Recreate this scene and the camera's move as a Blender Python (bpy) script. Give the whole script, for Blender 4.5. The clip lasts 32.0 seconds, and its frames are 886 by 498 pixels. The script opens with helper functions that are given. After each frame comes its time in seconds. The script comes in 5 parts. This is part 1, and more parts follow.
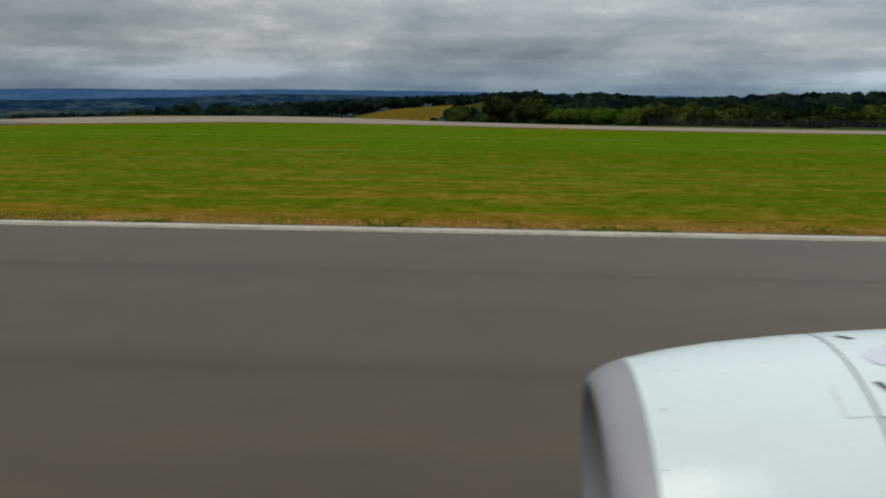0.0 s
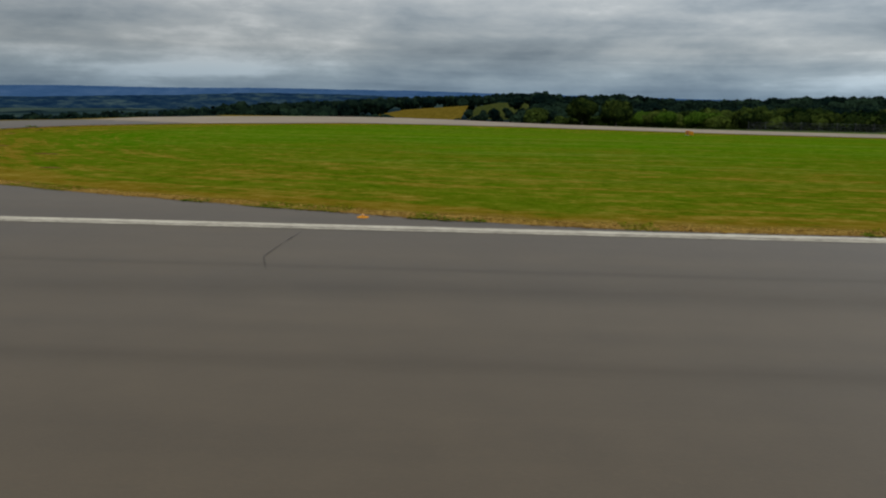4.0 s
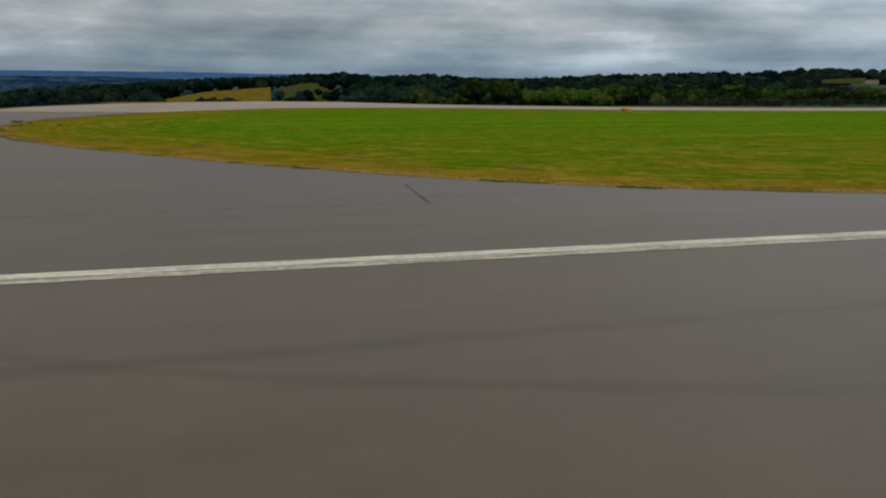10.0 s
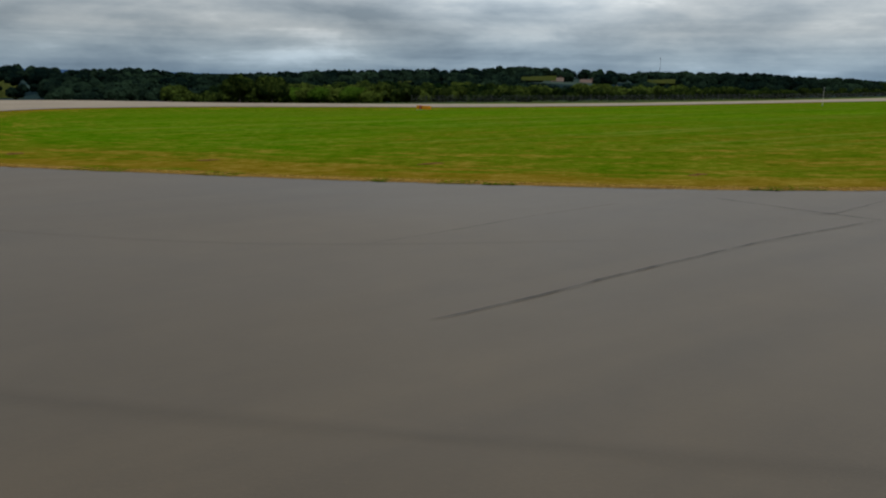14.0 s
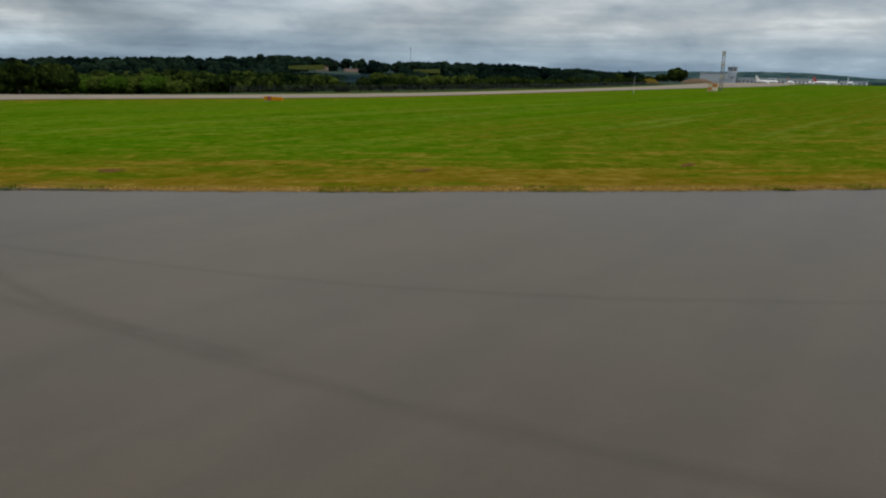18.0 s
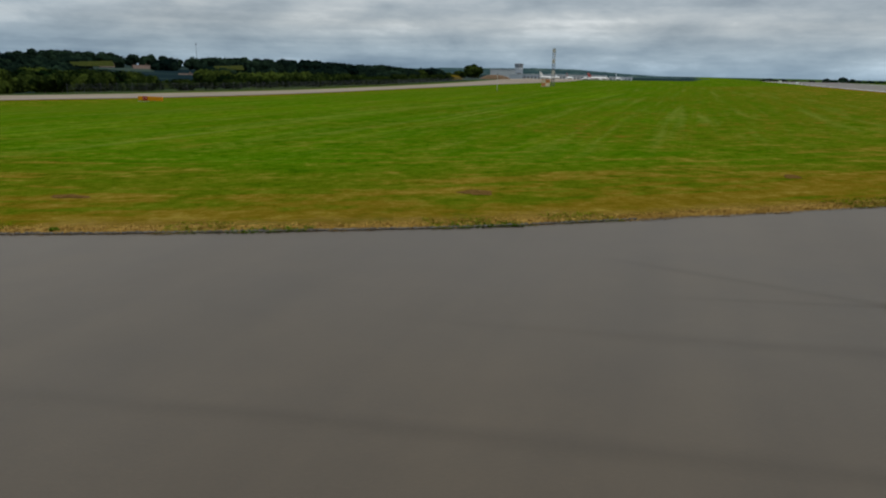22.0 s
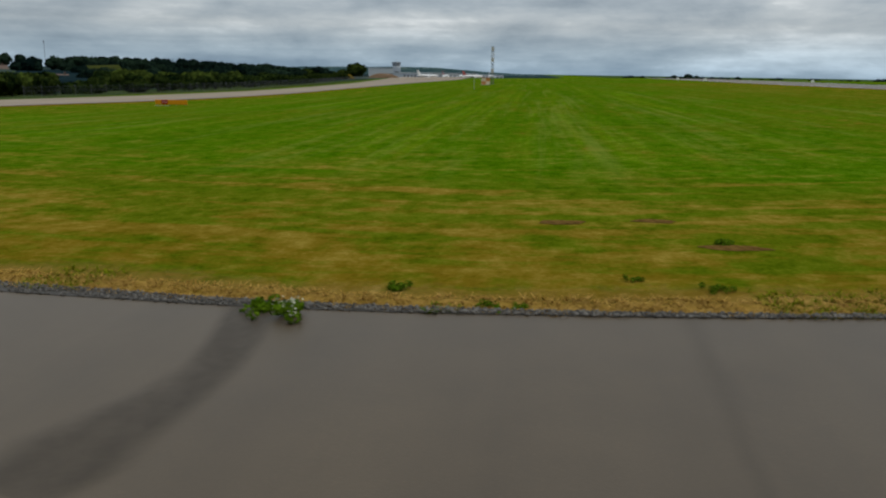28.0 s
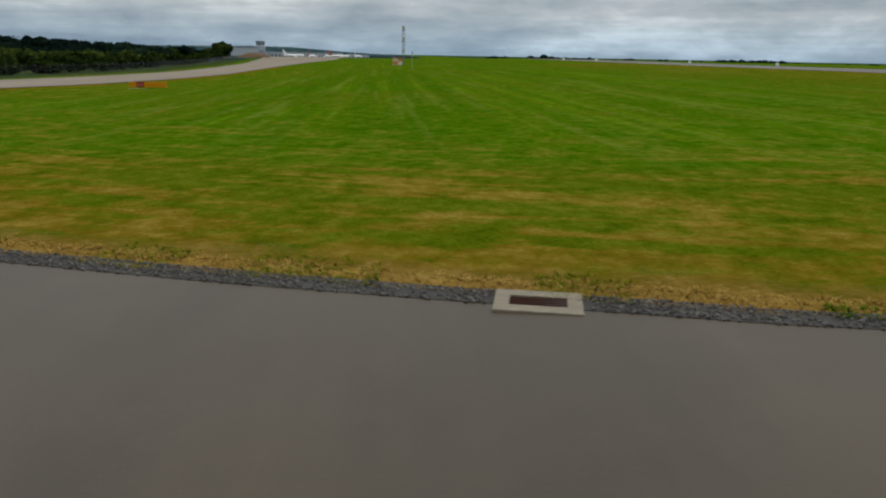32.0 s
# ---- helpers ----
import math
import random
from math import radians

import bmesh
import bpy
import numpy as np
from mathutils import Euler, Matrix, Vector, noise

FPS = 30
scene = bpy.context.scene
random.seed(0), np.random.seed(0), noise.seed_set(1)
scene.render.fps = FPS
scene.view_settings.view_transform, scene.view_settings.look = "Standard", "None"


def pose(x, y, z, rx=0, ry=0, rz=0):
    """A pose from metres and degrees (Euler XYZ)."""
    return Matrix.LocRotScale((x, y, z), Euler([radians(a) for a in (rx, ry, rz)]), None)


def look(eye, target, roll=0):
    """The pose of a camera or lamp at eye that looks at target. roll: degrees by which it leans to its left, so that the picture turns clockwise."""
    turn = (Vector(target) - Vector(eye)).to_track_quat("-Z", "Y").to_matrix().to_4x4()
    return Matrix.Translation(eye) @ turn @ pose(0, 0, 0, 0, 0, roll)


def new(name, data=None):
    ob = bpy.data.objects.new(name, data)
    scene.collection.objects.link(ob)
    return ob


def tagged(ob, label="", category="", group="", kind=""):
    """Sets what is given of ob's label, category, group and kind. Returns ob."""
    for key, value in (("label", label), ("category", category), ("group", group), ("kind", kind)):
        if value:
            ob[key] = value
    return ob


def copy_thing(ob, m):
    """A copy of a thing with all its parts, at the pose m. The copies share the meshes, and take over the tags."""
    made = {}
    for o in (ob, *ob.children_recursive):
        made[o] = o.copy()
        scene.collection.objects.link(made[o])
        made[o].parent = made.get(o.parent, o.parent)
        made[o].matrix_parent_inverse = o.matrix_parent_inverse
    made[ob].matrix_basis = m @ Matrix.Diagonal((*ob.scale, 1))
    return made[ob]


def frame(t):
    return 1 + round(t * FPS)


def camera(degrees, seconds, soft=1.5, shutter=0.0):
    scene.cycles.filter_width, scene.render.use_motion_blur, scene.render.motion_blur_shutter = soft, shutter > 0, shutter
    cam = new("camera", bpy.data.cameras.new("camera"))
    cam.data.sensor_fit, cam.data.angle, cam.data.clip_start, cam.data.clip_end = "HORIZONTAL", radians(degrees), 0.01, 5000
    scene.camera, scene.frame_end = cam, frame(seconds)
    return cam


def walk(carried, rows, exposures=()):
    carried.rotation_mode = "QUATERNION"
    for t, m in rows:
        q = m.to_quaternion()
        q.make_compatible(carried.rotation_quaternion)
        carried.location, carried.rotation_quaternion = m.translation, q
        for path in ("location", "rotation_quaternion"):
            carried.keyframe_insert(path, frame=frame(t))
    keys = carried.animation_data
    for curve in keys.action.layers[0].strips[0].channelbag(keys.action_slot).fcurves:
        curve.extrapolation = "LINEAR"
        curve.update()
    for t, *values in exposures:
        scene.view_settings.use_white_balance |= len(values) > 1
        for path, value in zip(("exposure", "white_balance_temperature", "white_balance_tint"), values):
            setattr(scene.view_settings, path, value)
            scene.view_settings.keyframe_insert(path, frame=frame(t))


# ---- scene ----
cam = camera(60.06, 32.0, soft=2.1, shutter=0.2)

# seconds, x, y, z, yaw, pitch, roll of the window seat as the aircraft leaves the runway
PATH_ROWS = [
    (0, -0.59, 1.94, 3.65, 3.57, -11.48, 0.49),
    (0.5, -4.01, 1.93, 3.65, 3.68, -11.33, 0.58),
    (1, -7.44, 1.79, 3.64, 3.65, -11.19, 0.49),
    (1.5, -10.86, 1.79, 3.64, 3.86, -11.30, 0.55),
    (2, -14.24, 1.76, 3.64, 3.95, -11.37, 0.60),
    (2.5, -17.57, 1.77, 3.65, 4.28, -11.74, 0.40),
    (3, -20.84, 1.72, 3.65, 3.62, -11.47, 0.38),
    (3.5, -24.03, 1.63, 3.66, 3.03, -11.45, 0.77),
    (5.5, -36.14, 1.81, 3.66, 1.19, -11.62, 0.64),
    (6, -39.03, 1.97, 3.66, 0.80, -11.76, 0.46),
    (6.5, -41.89, 2.26, 3.66, -0.80, -11.57, 0.74),
    (7, -44.73, 2.65, 3.66, -1.94, -11.69, 0.70),
    (7.5, -47.55, 3.12, 3.66, -3.61, -11.81, 0.74),
    (8, -50.36, 3.72, 3.66, -5.27, -12.11, 0.72),
    (8.5, -53.12, 4.39, 3.66, -7.04, -12.30, 0.55),
    (9, -55.83, 5.25, 3.66, -9.87, -12.44, 0.62),
    (9.5, -58.46, 6.23, 3.66, -11.97, -12.60, 0.56),
    (10, -61.04, 7.31, 3.65, -14.32, -12.70, 0.41),
    (10.5, -63.51, 8.56, 3.65, -17.78, -12.56, 0.49),
    (11, -65.89, 9.89, 3.65, -20.30, -12.64, 0.37),
    (11.5, -68.11, 11.37, 3.64, -22.89, -12.75, 0.06),
    (12, -70.22, 12.91, 3.64, -25.80, -12.88, 0.12),
    (12.5, -72.21, 14.54, 3.65, -28.36, -12.94, 0.30),
    (13, -74.22, 16.11, 3.63, -31.62, -12.50, 0.60),
    (13.5, -76.07, 18.01, 3.64, -34.15, -12.90, 0.72),
    (14, -77.90, 20.04, 3.64, -36.76, -12.77, 0.85),
    (14.5, -79.69, 22.26, 3.64, -39.36, -12.82, 0.90),
    (16.5, -85.63, 33.07, 3.39, -49.92, -12.88, 1.44),
    (17, -87.00, 35.74, 3.31, -51.88, -13.06, 1.41),
    (17.5, -88.24, 38.47, 3.24, -54.08, -13.26, 1.32),
    (18, -89.33, 41.24, 3.18, -56.13, -13.19, 1.21),
    (18.5, -90.35, 44.01, 3.12, -58.33, -13.09, 1.24),
    (19, -91.25, 46.81, 3.06, -60.30, -13.09, 1.32),
    (19.5, -92.25, 49.48, 3.00, -63.49, -12.67, 1.50),
    (20, -92.96, 52.22, 2.94, -65.00, -12.97, 1.29),
    (20.5, -93.59, 54.92, 2.88, -66.64, -12.94, 1.18),
    (21, -93.90, 57.70, 2.83, -68.81, -13.18, 1.16),
    (21.5, -94.28, 60.43, 2.77, -70.85, -13.25, 1.18),
    (22, -94.74, 63.11, 2.71, -72.44, -13.10, 1.18),
    (22.5, -95.08, 65.80, 2.66, -73.57, -13.18, 1.09),
    (23, -95.34, 68.51, 2.61, -75.63, -12.99, 1.26),
    (23.5, -95.49, 71.18, 2.57, -76.65, -12.94, 0.98),
    (24, -95.71, 73.80, 2.52, -78.09, -12.74, 0.99),
    (24.5, -95.68, 76.46, 2.49, -79.35, -12.81, 0.94),
    (25, -95.79, 79.11, 2.45, -79.98, -12.95, 0.97),
    (25.5, -95.95, 81.76, 2.40, -80.83, -12.89, 1.00),
    (27.5, -95.73, 92.66, 2.22, -82.89, -13.07, 0.88),
    (28, -95.75, 95.35, 2.18, -83.56, -13.01, 0.90),
    (28.5, -95.66, 98.06, 2.15, -84.79, -13.13, 1.07),
    (29, -95.52, 100.77, 2.11, -85.69, -13.34, 1.14),
    (29.5, -95.14, 103.51, 2.07, -86.87, -13.59, 1.16),
    (30, -94.84, 106.25, 2.02, -88.52, -13.79, 0.99),
    (30.5, -94.52, 108.99, 1.97, -89.79, -13.95, 0.86),
    (31, -94.01, 111.71, 1.93, -91.15, -14.01, 0.93),
    (31.5, -93.40, 114.45, 1.89, -92.55, -14.13, 0.95),
    (32, -92.71, 117.21, 1.85, -94.74, -14.24, 1.11),
]


def seat(x, y, z, yaw, pitch, roll):
    a, b = radians(yaw), radians(pitch)
    way = Vector((-math.sin(a) * math.cos(b), math.cos(a) * math.cos(b), math.sin(b)))
    return look((x, y, z), Vector((x, y, z)) + way * 50, roll)


walk(cam, [(r[0], seat(*r[1:])) for r in PATH_ROWS])

# ---------------------------------------------------------------- sky and sun
SUN_UP, SUN_ROUND = 52.0, 200.0
world = bpy.data.worlds.new("overcast_sky")
scene.world = world
world.use_nodes = True


class Nodes:
    """Short hand for node trees."""

    def __init__(self, tree):
        self.t = tree
        tree.nodes.clear()

    def to(self, a, b):
        self.t.links.new(a, b)

    def math(self, op, a, b=None, clamp=False):
        nd = self.t.nodes.new("ShaderNodeMath")
        nd.operation = op
        nd.use_clamp = clamp
        for i, v in enumerate((a, b)):
            if v is None:
                continue
            if isinstance(v, (int, float)):
                nd.inputs[i].default_value = v
            else:
                self.to(v, nd.inputs[i])
        return nd.outputs[0]

    def ramp(self, fac, stops):
        nd = self.t.nodes.new("ShaderNodeValToRGB")
        el = nd.color_ramp.elements
        while len(el) < len(stops):
            el.new(0.5)
        for e, (p, c) in zip(el, stops):
            e.position = p
            e.color = (*c, 1) if len(c) == 3 else c
        self.to(fac, nd.inputs[0])
        return nd.outputs[0]

    def mix(self, fac, a, b, blend="MIX"):
        nd = self.t.nodes.new("ShaderNodeMix")
        nd.data_type = "RGBA"
        nd.blend_type = blend
        for i, v in ((0, fac), (6, a), (7, b)):
            if isinstance(v, (int, float)):
                nd.inputs[i].default_value = v
            elif isinstance(v, tuple):
                nd.inputs[i].default_value = (*v, 1)
            else:
                self.to(v, nd.inputs[i])
        return nd.outputs[2]

    def noise(self, vec, scale, detail=4.0, rough=0.55, distort=0.0):
        nd = self.t.nodes.new("ShaderNodeTexNoise")
        nd.inputs["Scale"].default_value = scale
        nd.inputs["Detail"].default_value = detail
        nd.inputs["Roughness"].default_value = rough
        nd.inputs["Distortion"].default_value = distort
        self.to(vec, nd.inputs["Vector"])
        return nd.outputs[0]

    def stretch(self, vec, s, turn=0.0):
        nd = self.t.nodes.new("ShaderNodeMapping")
        nd.inputs["Scale"].default_value = s
        nd.inputs["Rotation"].default_value = (0, 0, radians(turn))
        self.to(vec, nd.inputs["Vector"])
        return nd.outputs[0]


w = Nodes(world.node_tree)
coord = w.t.nodes.new("ShaderNodeTexCoord").outputs["Generated"]
sep = w.t.nodes.new("ShaderNodeSeparateXYZ")
w.to(coord, sep.inputs[0])
up = w.math("MAXIMUM", sep.outputs[2], 0.0)
# cloud banks: long and low near the horizon, broader overhead
banks = w.noise(w.stretch(coord, (2.7, 2.7, 13.0)), 1.0, 6.0, 0.56, 0.12)
fine = w.noise(w.stretch(coord, (8.0, 8.0, 24.0)), 1.0, 6.0, 0.6, 0.2)
billow = w.math("ADD", w.math("MULTIPLY", banks, 0.64), w.math("MULTIPLY", fine, 0.36))
# far off the deck is seen edge on, as thin streaks
streaks = w.noise(w.stretch(coord, (1.9, 1.9, 40.0)), 1.0, 3.0, 0.5, 0.3)
edge_on = w.ramp(up, [(0.0, (0.4, 0.4, 0.4)), (0.04, (0.4, 0.4, 0.4)), (0.12, (0.0, 0.0, 0.0))])
billow = w.math("ADD", billow, w.math("MULTIPLY", w.math("SUBTRACT", streaks, 0.5), edge_on))
cloud = w.ramp(billow, [(0.34, (0.165, 0.20, 0.235)), (0.45, (0.26, 0.295, 0.325)), (0.55, (0.375, 0.40, 0.415)), (0.66, (0.62, 0.63, 0.63))])
low = w.ramp(up, [(0.0, (0.56, 0.73, 0.89)), (0.026, (0.71, 0.84, 0.95)), (0.055, (0.95, 0.98, 1.0)), (0.12, (1.1, 1.1, 1.1))])
tinted = w.mix(1.0, cloud, low, "MULTIPLY")
# the deck is thinner towards the east
thin = w.t.nodes.new("ShaderNodeMapRange")
thin.inputs[1].default_value, thin.inputs[2].default_value = -0.6, 1.0
thin.inputs[3].default_value, thin.inputs[4].default_value = 0.72, 1.26
w.to(sep.outputs[0], thin.inputs[0])
tinted = w.mix(1.0, tinted, thin.outputs[0], "MULTIPLY")
# and thinnest in the north-east, where the sun half breaks through
towards = w.t.nodes.new("ShaderNodeVectorMath")
towards.operation = "DOT_PRODUCT"
w.to(coord, towards.inputs[0])
towards.inputs[1].default_value = (0.651, 0.722, 0.235)
glow = w.t.nodes.new("ShaderNodeMapRange")
glow.interpolation_type = "SMOOTHSTEP"
glow.inputs[1].default_value, glow.inputs[2].default_value = 0.965, 1.0
glow.inputs[3].default_value, glow.inputs[4].default_value = 1.0, 1.5
w.to(towards.outputs["Value"], glow.inputs[0])
tinted = w.mix(1.0, tinted, glow.outputs[0], "MULTIPLY")
lift = w.t.nodes.new("ShaderNodeMapRange")
lift.inputs[1].default_value, lift.inputs[2].default_value = 0.06, 0.75
lift.inputs[3].default_value, lift.inputs[4].default_value = 1.0, 3.0
w.to(up, lift.inputs[0])
bright = w.t.nodes.new("ShaderNodeVectorMath")
bright.operation = "SCALE"
w.to(tinted, bright.inputs[0])
w.to(lift.outputs[0], bright.inputs[3])
sky = w.t.nodes.new("ShaderNodeTexSky")
sky.sky_type = "NISHITA"
sky.sun_disc = False
sky.sun_elevation, sky.sun_rotation = radians(SUN_UP), radians(SUN_ROUND)
back = w.t.nodes.new("ShaderNodeBackground")
w.to(sky.outputs[0], back.inputs[0])
back.inputs[1].default_value = 0.006
deck = w.t.nodes.new("ShaderNodeBackground")
w.to(bright.outputs[0], deck.inputs[0])
deck.inputs[1].default_value = 1.0
both = w.t.nodes.new("ShaderNodeAddShader")
w.to(back.outputs[0], both.inputs[0])
w.to(deck.outputs[0], both.inputs[1])
w.to(both.outputs[0], w.t.nodes.new("ShaderNodeOutputWorld").inputs[0])

sun = new("sun", bpy.data.lights.new("sun", "SUN"))
sun.data.energy, sun.data.angle, sun.data.color = 1.1, radians(25), (1.0, 0.96, 0.9)
sun.matrix_world = look((0, 0, 50), (math.sin(radians(SUN_ROUND)) * -30 + 0, -30 * math.cos(radians(SUN_ROUND)), 50 - 30 * math.tan(radians(SUN_UP))))
scene.view_settings.exposure = 0.0


# ---------------------------------------------------------------- materials
def material(name):
    m = bpy.data.materials.new(name)
    m.use_nodes = True
    return m, Nodes(m.node_tree)


def finish(s, colour, rough=0.8, bump=None, strength=0.3, dist=0.02, metal=0.0, spec=0.3, alpha=None):
    b = s.t.nodes.new("ShaderNodeBsdfPrincipled")
    out = s.t.nodes.new("ShaderNodeOutputMaterial")
    if isinstance(colour, tuple):
        b.inputs["Base Color"].default_value = (*colour, 1)
    else:
        s.to(colour, b.inputs["Base Color"])
    if isinstance(rough, (int, float)):
        b.inputs["Roughness"].default_value = rough
    else:
        s.to(rough, b.inputs["Roughness"])
    b.inputs["Metallic"].default_value = metal
    b.inputs["Specular IOR Level"].default_value = spec
    if bump is not None:
        bp = s.t.nodes.new("ShaderNodeBump")
        bp.inputs["Strength"].default_value = strength
        bp.inputs["Distance"].default_value = dist
        s.to(bump, bp.inputs["Height"])
        s.to(bp.outputs[0], b.inputs["Normal"])
    if alpha is not None:
        s.to(alpha, b.inputs["Alpha"])
    s.to(b.outputs[0], out.inputs[0])
    return b


def obj_coord(s):
    return s.t.nodes.new("ShaderNodeTexCoord").outputs["Object"]


def attr(s, name):
    nd = s.t.nodes.new("ShaderNodeAttribute")
    nd.attribute_name = name
    return nd.outputs["Fac"]


def plain(name, colour, rough=0.6, metal=0.0, spec=0.4, vary=0.12, scale=3.0, bump=0.0):
    """A paint, metal or plaster with faint mottling and grain."""
    m, s = material(name)
    c = obj_coord(s)
    n1, n2 = s.noise(c, scale, 5, 0.6), s.noise(c, scale * 9, 3, 0.6)
    both = s.math("ADD", s.math("MULTIPLY", n1, 0.7), s.math("MULTIPLY", n2, 0.3))
    lo = tuple(max(0.0, v * (1 - vary)) for v in colour)
    hi = tuple(min(1.0, v * (1 + vary)) for v in colour)
    finish(s, s.ramp(both, [(0.3, lo), (0.7, hi)]), s.math("ADD", rough - 0.06, s.math("MULTIPLY", n2, 0.12)), n2 if bump else None, bump, 0.01, metal, spec)
    return m


def grass_material():
    m, s = material("mown_grass")
    c = obj_coord(s)
    dry = attr(s, "dry")
    far = attr(s, "far")
    patch = s.noise(c, 0.045, 5, 0.6, 0.8)
    clump = s.noise(s.stretch(c, (0.55, 0.6, 1.0)), 1.0, 5, 0.66, 0.4)
    tuft = s.noise(c, 1.8, 5, 0.72)
    blade = s.noise(c, 11.0, 3, 0.7)
    rows = s.noise(s.stretch(c, (0.010, 0.50, 1.0)), 1.0, 5, 0.66, 0.12)
    rake = s.noise(s.stretch(c, (0.3, 0.85, 1.0), 6), 1.0, 5, 0.68, 0.3)
    # swaths mown round the island run along its edge
    gap = attr(s, "edge_gap")
    cut = s.t.nodes.new("ShaderNodeSeparateXYZ")
    s.to(c, cut.inputs[0])
    join = s.t.nodes.new("ShaderNodeCombineXYZ")
    for i, v in enumerate((s.math("MULTIPLY", cut.outputs[0], 0.10), s.math("MULTIPLY", cut.outputs[1], 0.10), s.math("MULTIPLY", gap, 0.75))):
        s.to(v, join.inputs[i])
    swath = s.noise(join.outputs[0], 1.0, 6, 0.70, 0.5)
    near = s.ramp(s.math("DIVIDE", gap, 40.0), [(0.34, (1, 1, 1)), (0.62, (0, 0, 0))])
    rows = s.mix(near, rows, swath)
    rake = s.mix(s.math("MULTIPLY", near, 0.8), rake, swath)
    shade = s.math("ADD", s.math("MULTIPLY", clump, 0.28), s.math("ADD", s.math("MULTIPLY", tuft, 0.44), s.math("MULTIPLY", blade, 0.28)))
    green = s.ramp(shade, [(0.34, (0.013, 0.042, 0.0)), (0.5, (0.046, 0.101, 0.001)), (0.68, (0.106, 0.168, 0.010))])
    olive = s.ramp(shade, [(0.34, (0.020, 0.042, 0.0)), (0.5, (0.070, 0.090, 0.003)), (0.68, (0.142, 0.143, 0.014))])
    straw = s.ramp(shade, [(0.33, (0.080, 0.052, 0.002)), (0.5, (0.126, 0.077, 0.006)), (0.68, (0.215, 0.140, 0.026))])
    k = s.math("ADD", s.math("ADD", s.math("MULTIPLY", patch, 0.3), s.math("MULTIPLY", clump, 0.26)), s.math("ADD", s.math("MULTIPLY", rows, 0.2), s.math("MULTIPLY", rake, 0.24)))
    k = s.math("ADD", k, s.math("SUBTRACT", s.math("MULTIPLY", dry, 0.24), 0.03))
    mown = s.ramp(rows, [(0.40, (0.86, 0.90, 0.9)), (0.5, (1, 1, 1)), (0.56, (1.10, 1.06, 1.2)), (0.64, (1.7, 1.45, 2.2))])
    green = s.mix(0.75, green, mown, "MULTIPLY")
    col = s.mix(s.ramp(k, [(0.44, (0, 0, 0)), (0.57, (1, 1, 1))]), green, olive)
    k2 = s.math("ADD", k, s.math("MULTIPLY", s.math("SUBTRACT", rake, 0.5), 0.5))
    k2 = s.math("ADD", k2, s.math("MULTIPLY", s.math("SUBTRACT", clump, 0.5), 0.2))
    col = s.mix(s.ramp(k2, [(0.595, (0, 0, 0)), (0.73, (0.85, 0.85, 0.85))]), col, straw)
    # cut grass lying in long dry lines, round the edge and along the runway
    ragged = s.math("ADD", s.math("MULTIPLY", swath, 0.62), s.math("ADD", s.math("MULTIPLY", clump, 0.22), s.math("MULTIPLY", tuft, 0.16)))
    lines = s.ramp(ragged, [(0.50, (0, 0, 0)), (0.61, (0.8, 0.8, 0.8))])
    lines = s.math("MULTIPLY", lines, s.ramp(s.math("DIVIDE", gap, 40.0), [(0.0, (1, 1, 1)), (0.35, (0.9, 0.9, 0.9)), (0.75, (0, 0, 0))]))
    hay = s.ramp(shade, [(0.34, (0.080, 0.057, 0.004)), (0.5, (0.155, 0.112, 0.013)), (0.68, (0.255, 0.192, 0.036))])
    col = s.mix(lines, col, hay)
    thin = s.noise(s.stretch(c, (0.022, 0.55, 1.0)), 1.0, 6, 0.68, 0.3)
    thin = s.math("ADD", s.math("MULTIPLY", thin, 0.66), s.math("ADD", s.math("MULTIPLY", clump, 0.18), s.math("MULTIPLY", tuft, 0.16)))
    thin = s.ramp(thin, [(0.51, (0, 0, 0)), (0.63, (0.62, 0.62, 0.62))])
    thin = s.math("MULTIPLY", thin, s.ramp(s.math("DIVIDE", gap, 40.0), [(0.3, (0, 0, 0)), (0.6, (1, 1, 1))]))
    col = s.mix(thin, col, (0.120, 0.148, 0.020))
    # far woodland floor and fields, with the blue valley haze painted in
    cell = s.t.nodes.new("ShaderNodeTexVoronoi")
    cell.inputs["Scale"].default_value = 0.011
    s.to(s.stretch(c, (1.0, 0.55, 0.0), 24), cell.inputs["Vector"])
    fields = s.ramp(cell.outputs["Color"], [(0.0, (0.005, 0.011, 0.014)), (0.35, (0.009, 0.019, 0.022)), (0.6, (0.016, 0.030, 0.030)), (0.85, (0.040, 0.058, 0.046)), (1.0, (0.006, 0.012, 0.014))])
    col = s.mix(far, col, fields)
    finish(s, col, 1.0, shade, 0.7, 0.15, spec=0.0)
    return m


def asphalt_material(name, lo, hi, rough=0.46, spec=0.32):
    m, s = material(name)
    c = obj_coord(s)
    big = s.noise(c, 0.06, 5, 0.6, 0.4)
    mid = s.noise(c, 0.8, 5, 0.65)
    grain = s.noise(c, 28.0, 3, 0.7)
    wear = s.noise(s.stretch(c, (0.02, 0.5, 1.0)), 1.0, 5, 0.6, 0.2)
    k = s.math("ADD", s.math("ADD", s.math("MULTIPLY", big, 0.35), s.math("MULTIPLY", mid, 0.2)), s.math("ADD", s.math("MULTIPLY", grain, 0.15), s.math("MULTIPLY", wear, 0.3)))
    col = s.ramp(k, [(0.36, lo), (0.62, hi)])
    stone = s.ramp(grain, [(0.62, (0, 0, 0)), (0.78, (0.5, 0.5, 0.5))])
    col = s.mix(stone, col, tuple(min(1, v * 1.6) for v in hi))
    finish(s, col, s.math("ADD", rough, s.math("MULTIPLY", big, 0.2)), grain, 0.35, 0.006, spec=spec)
    return m


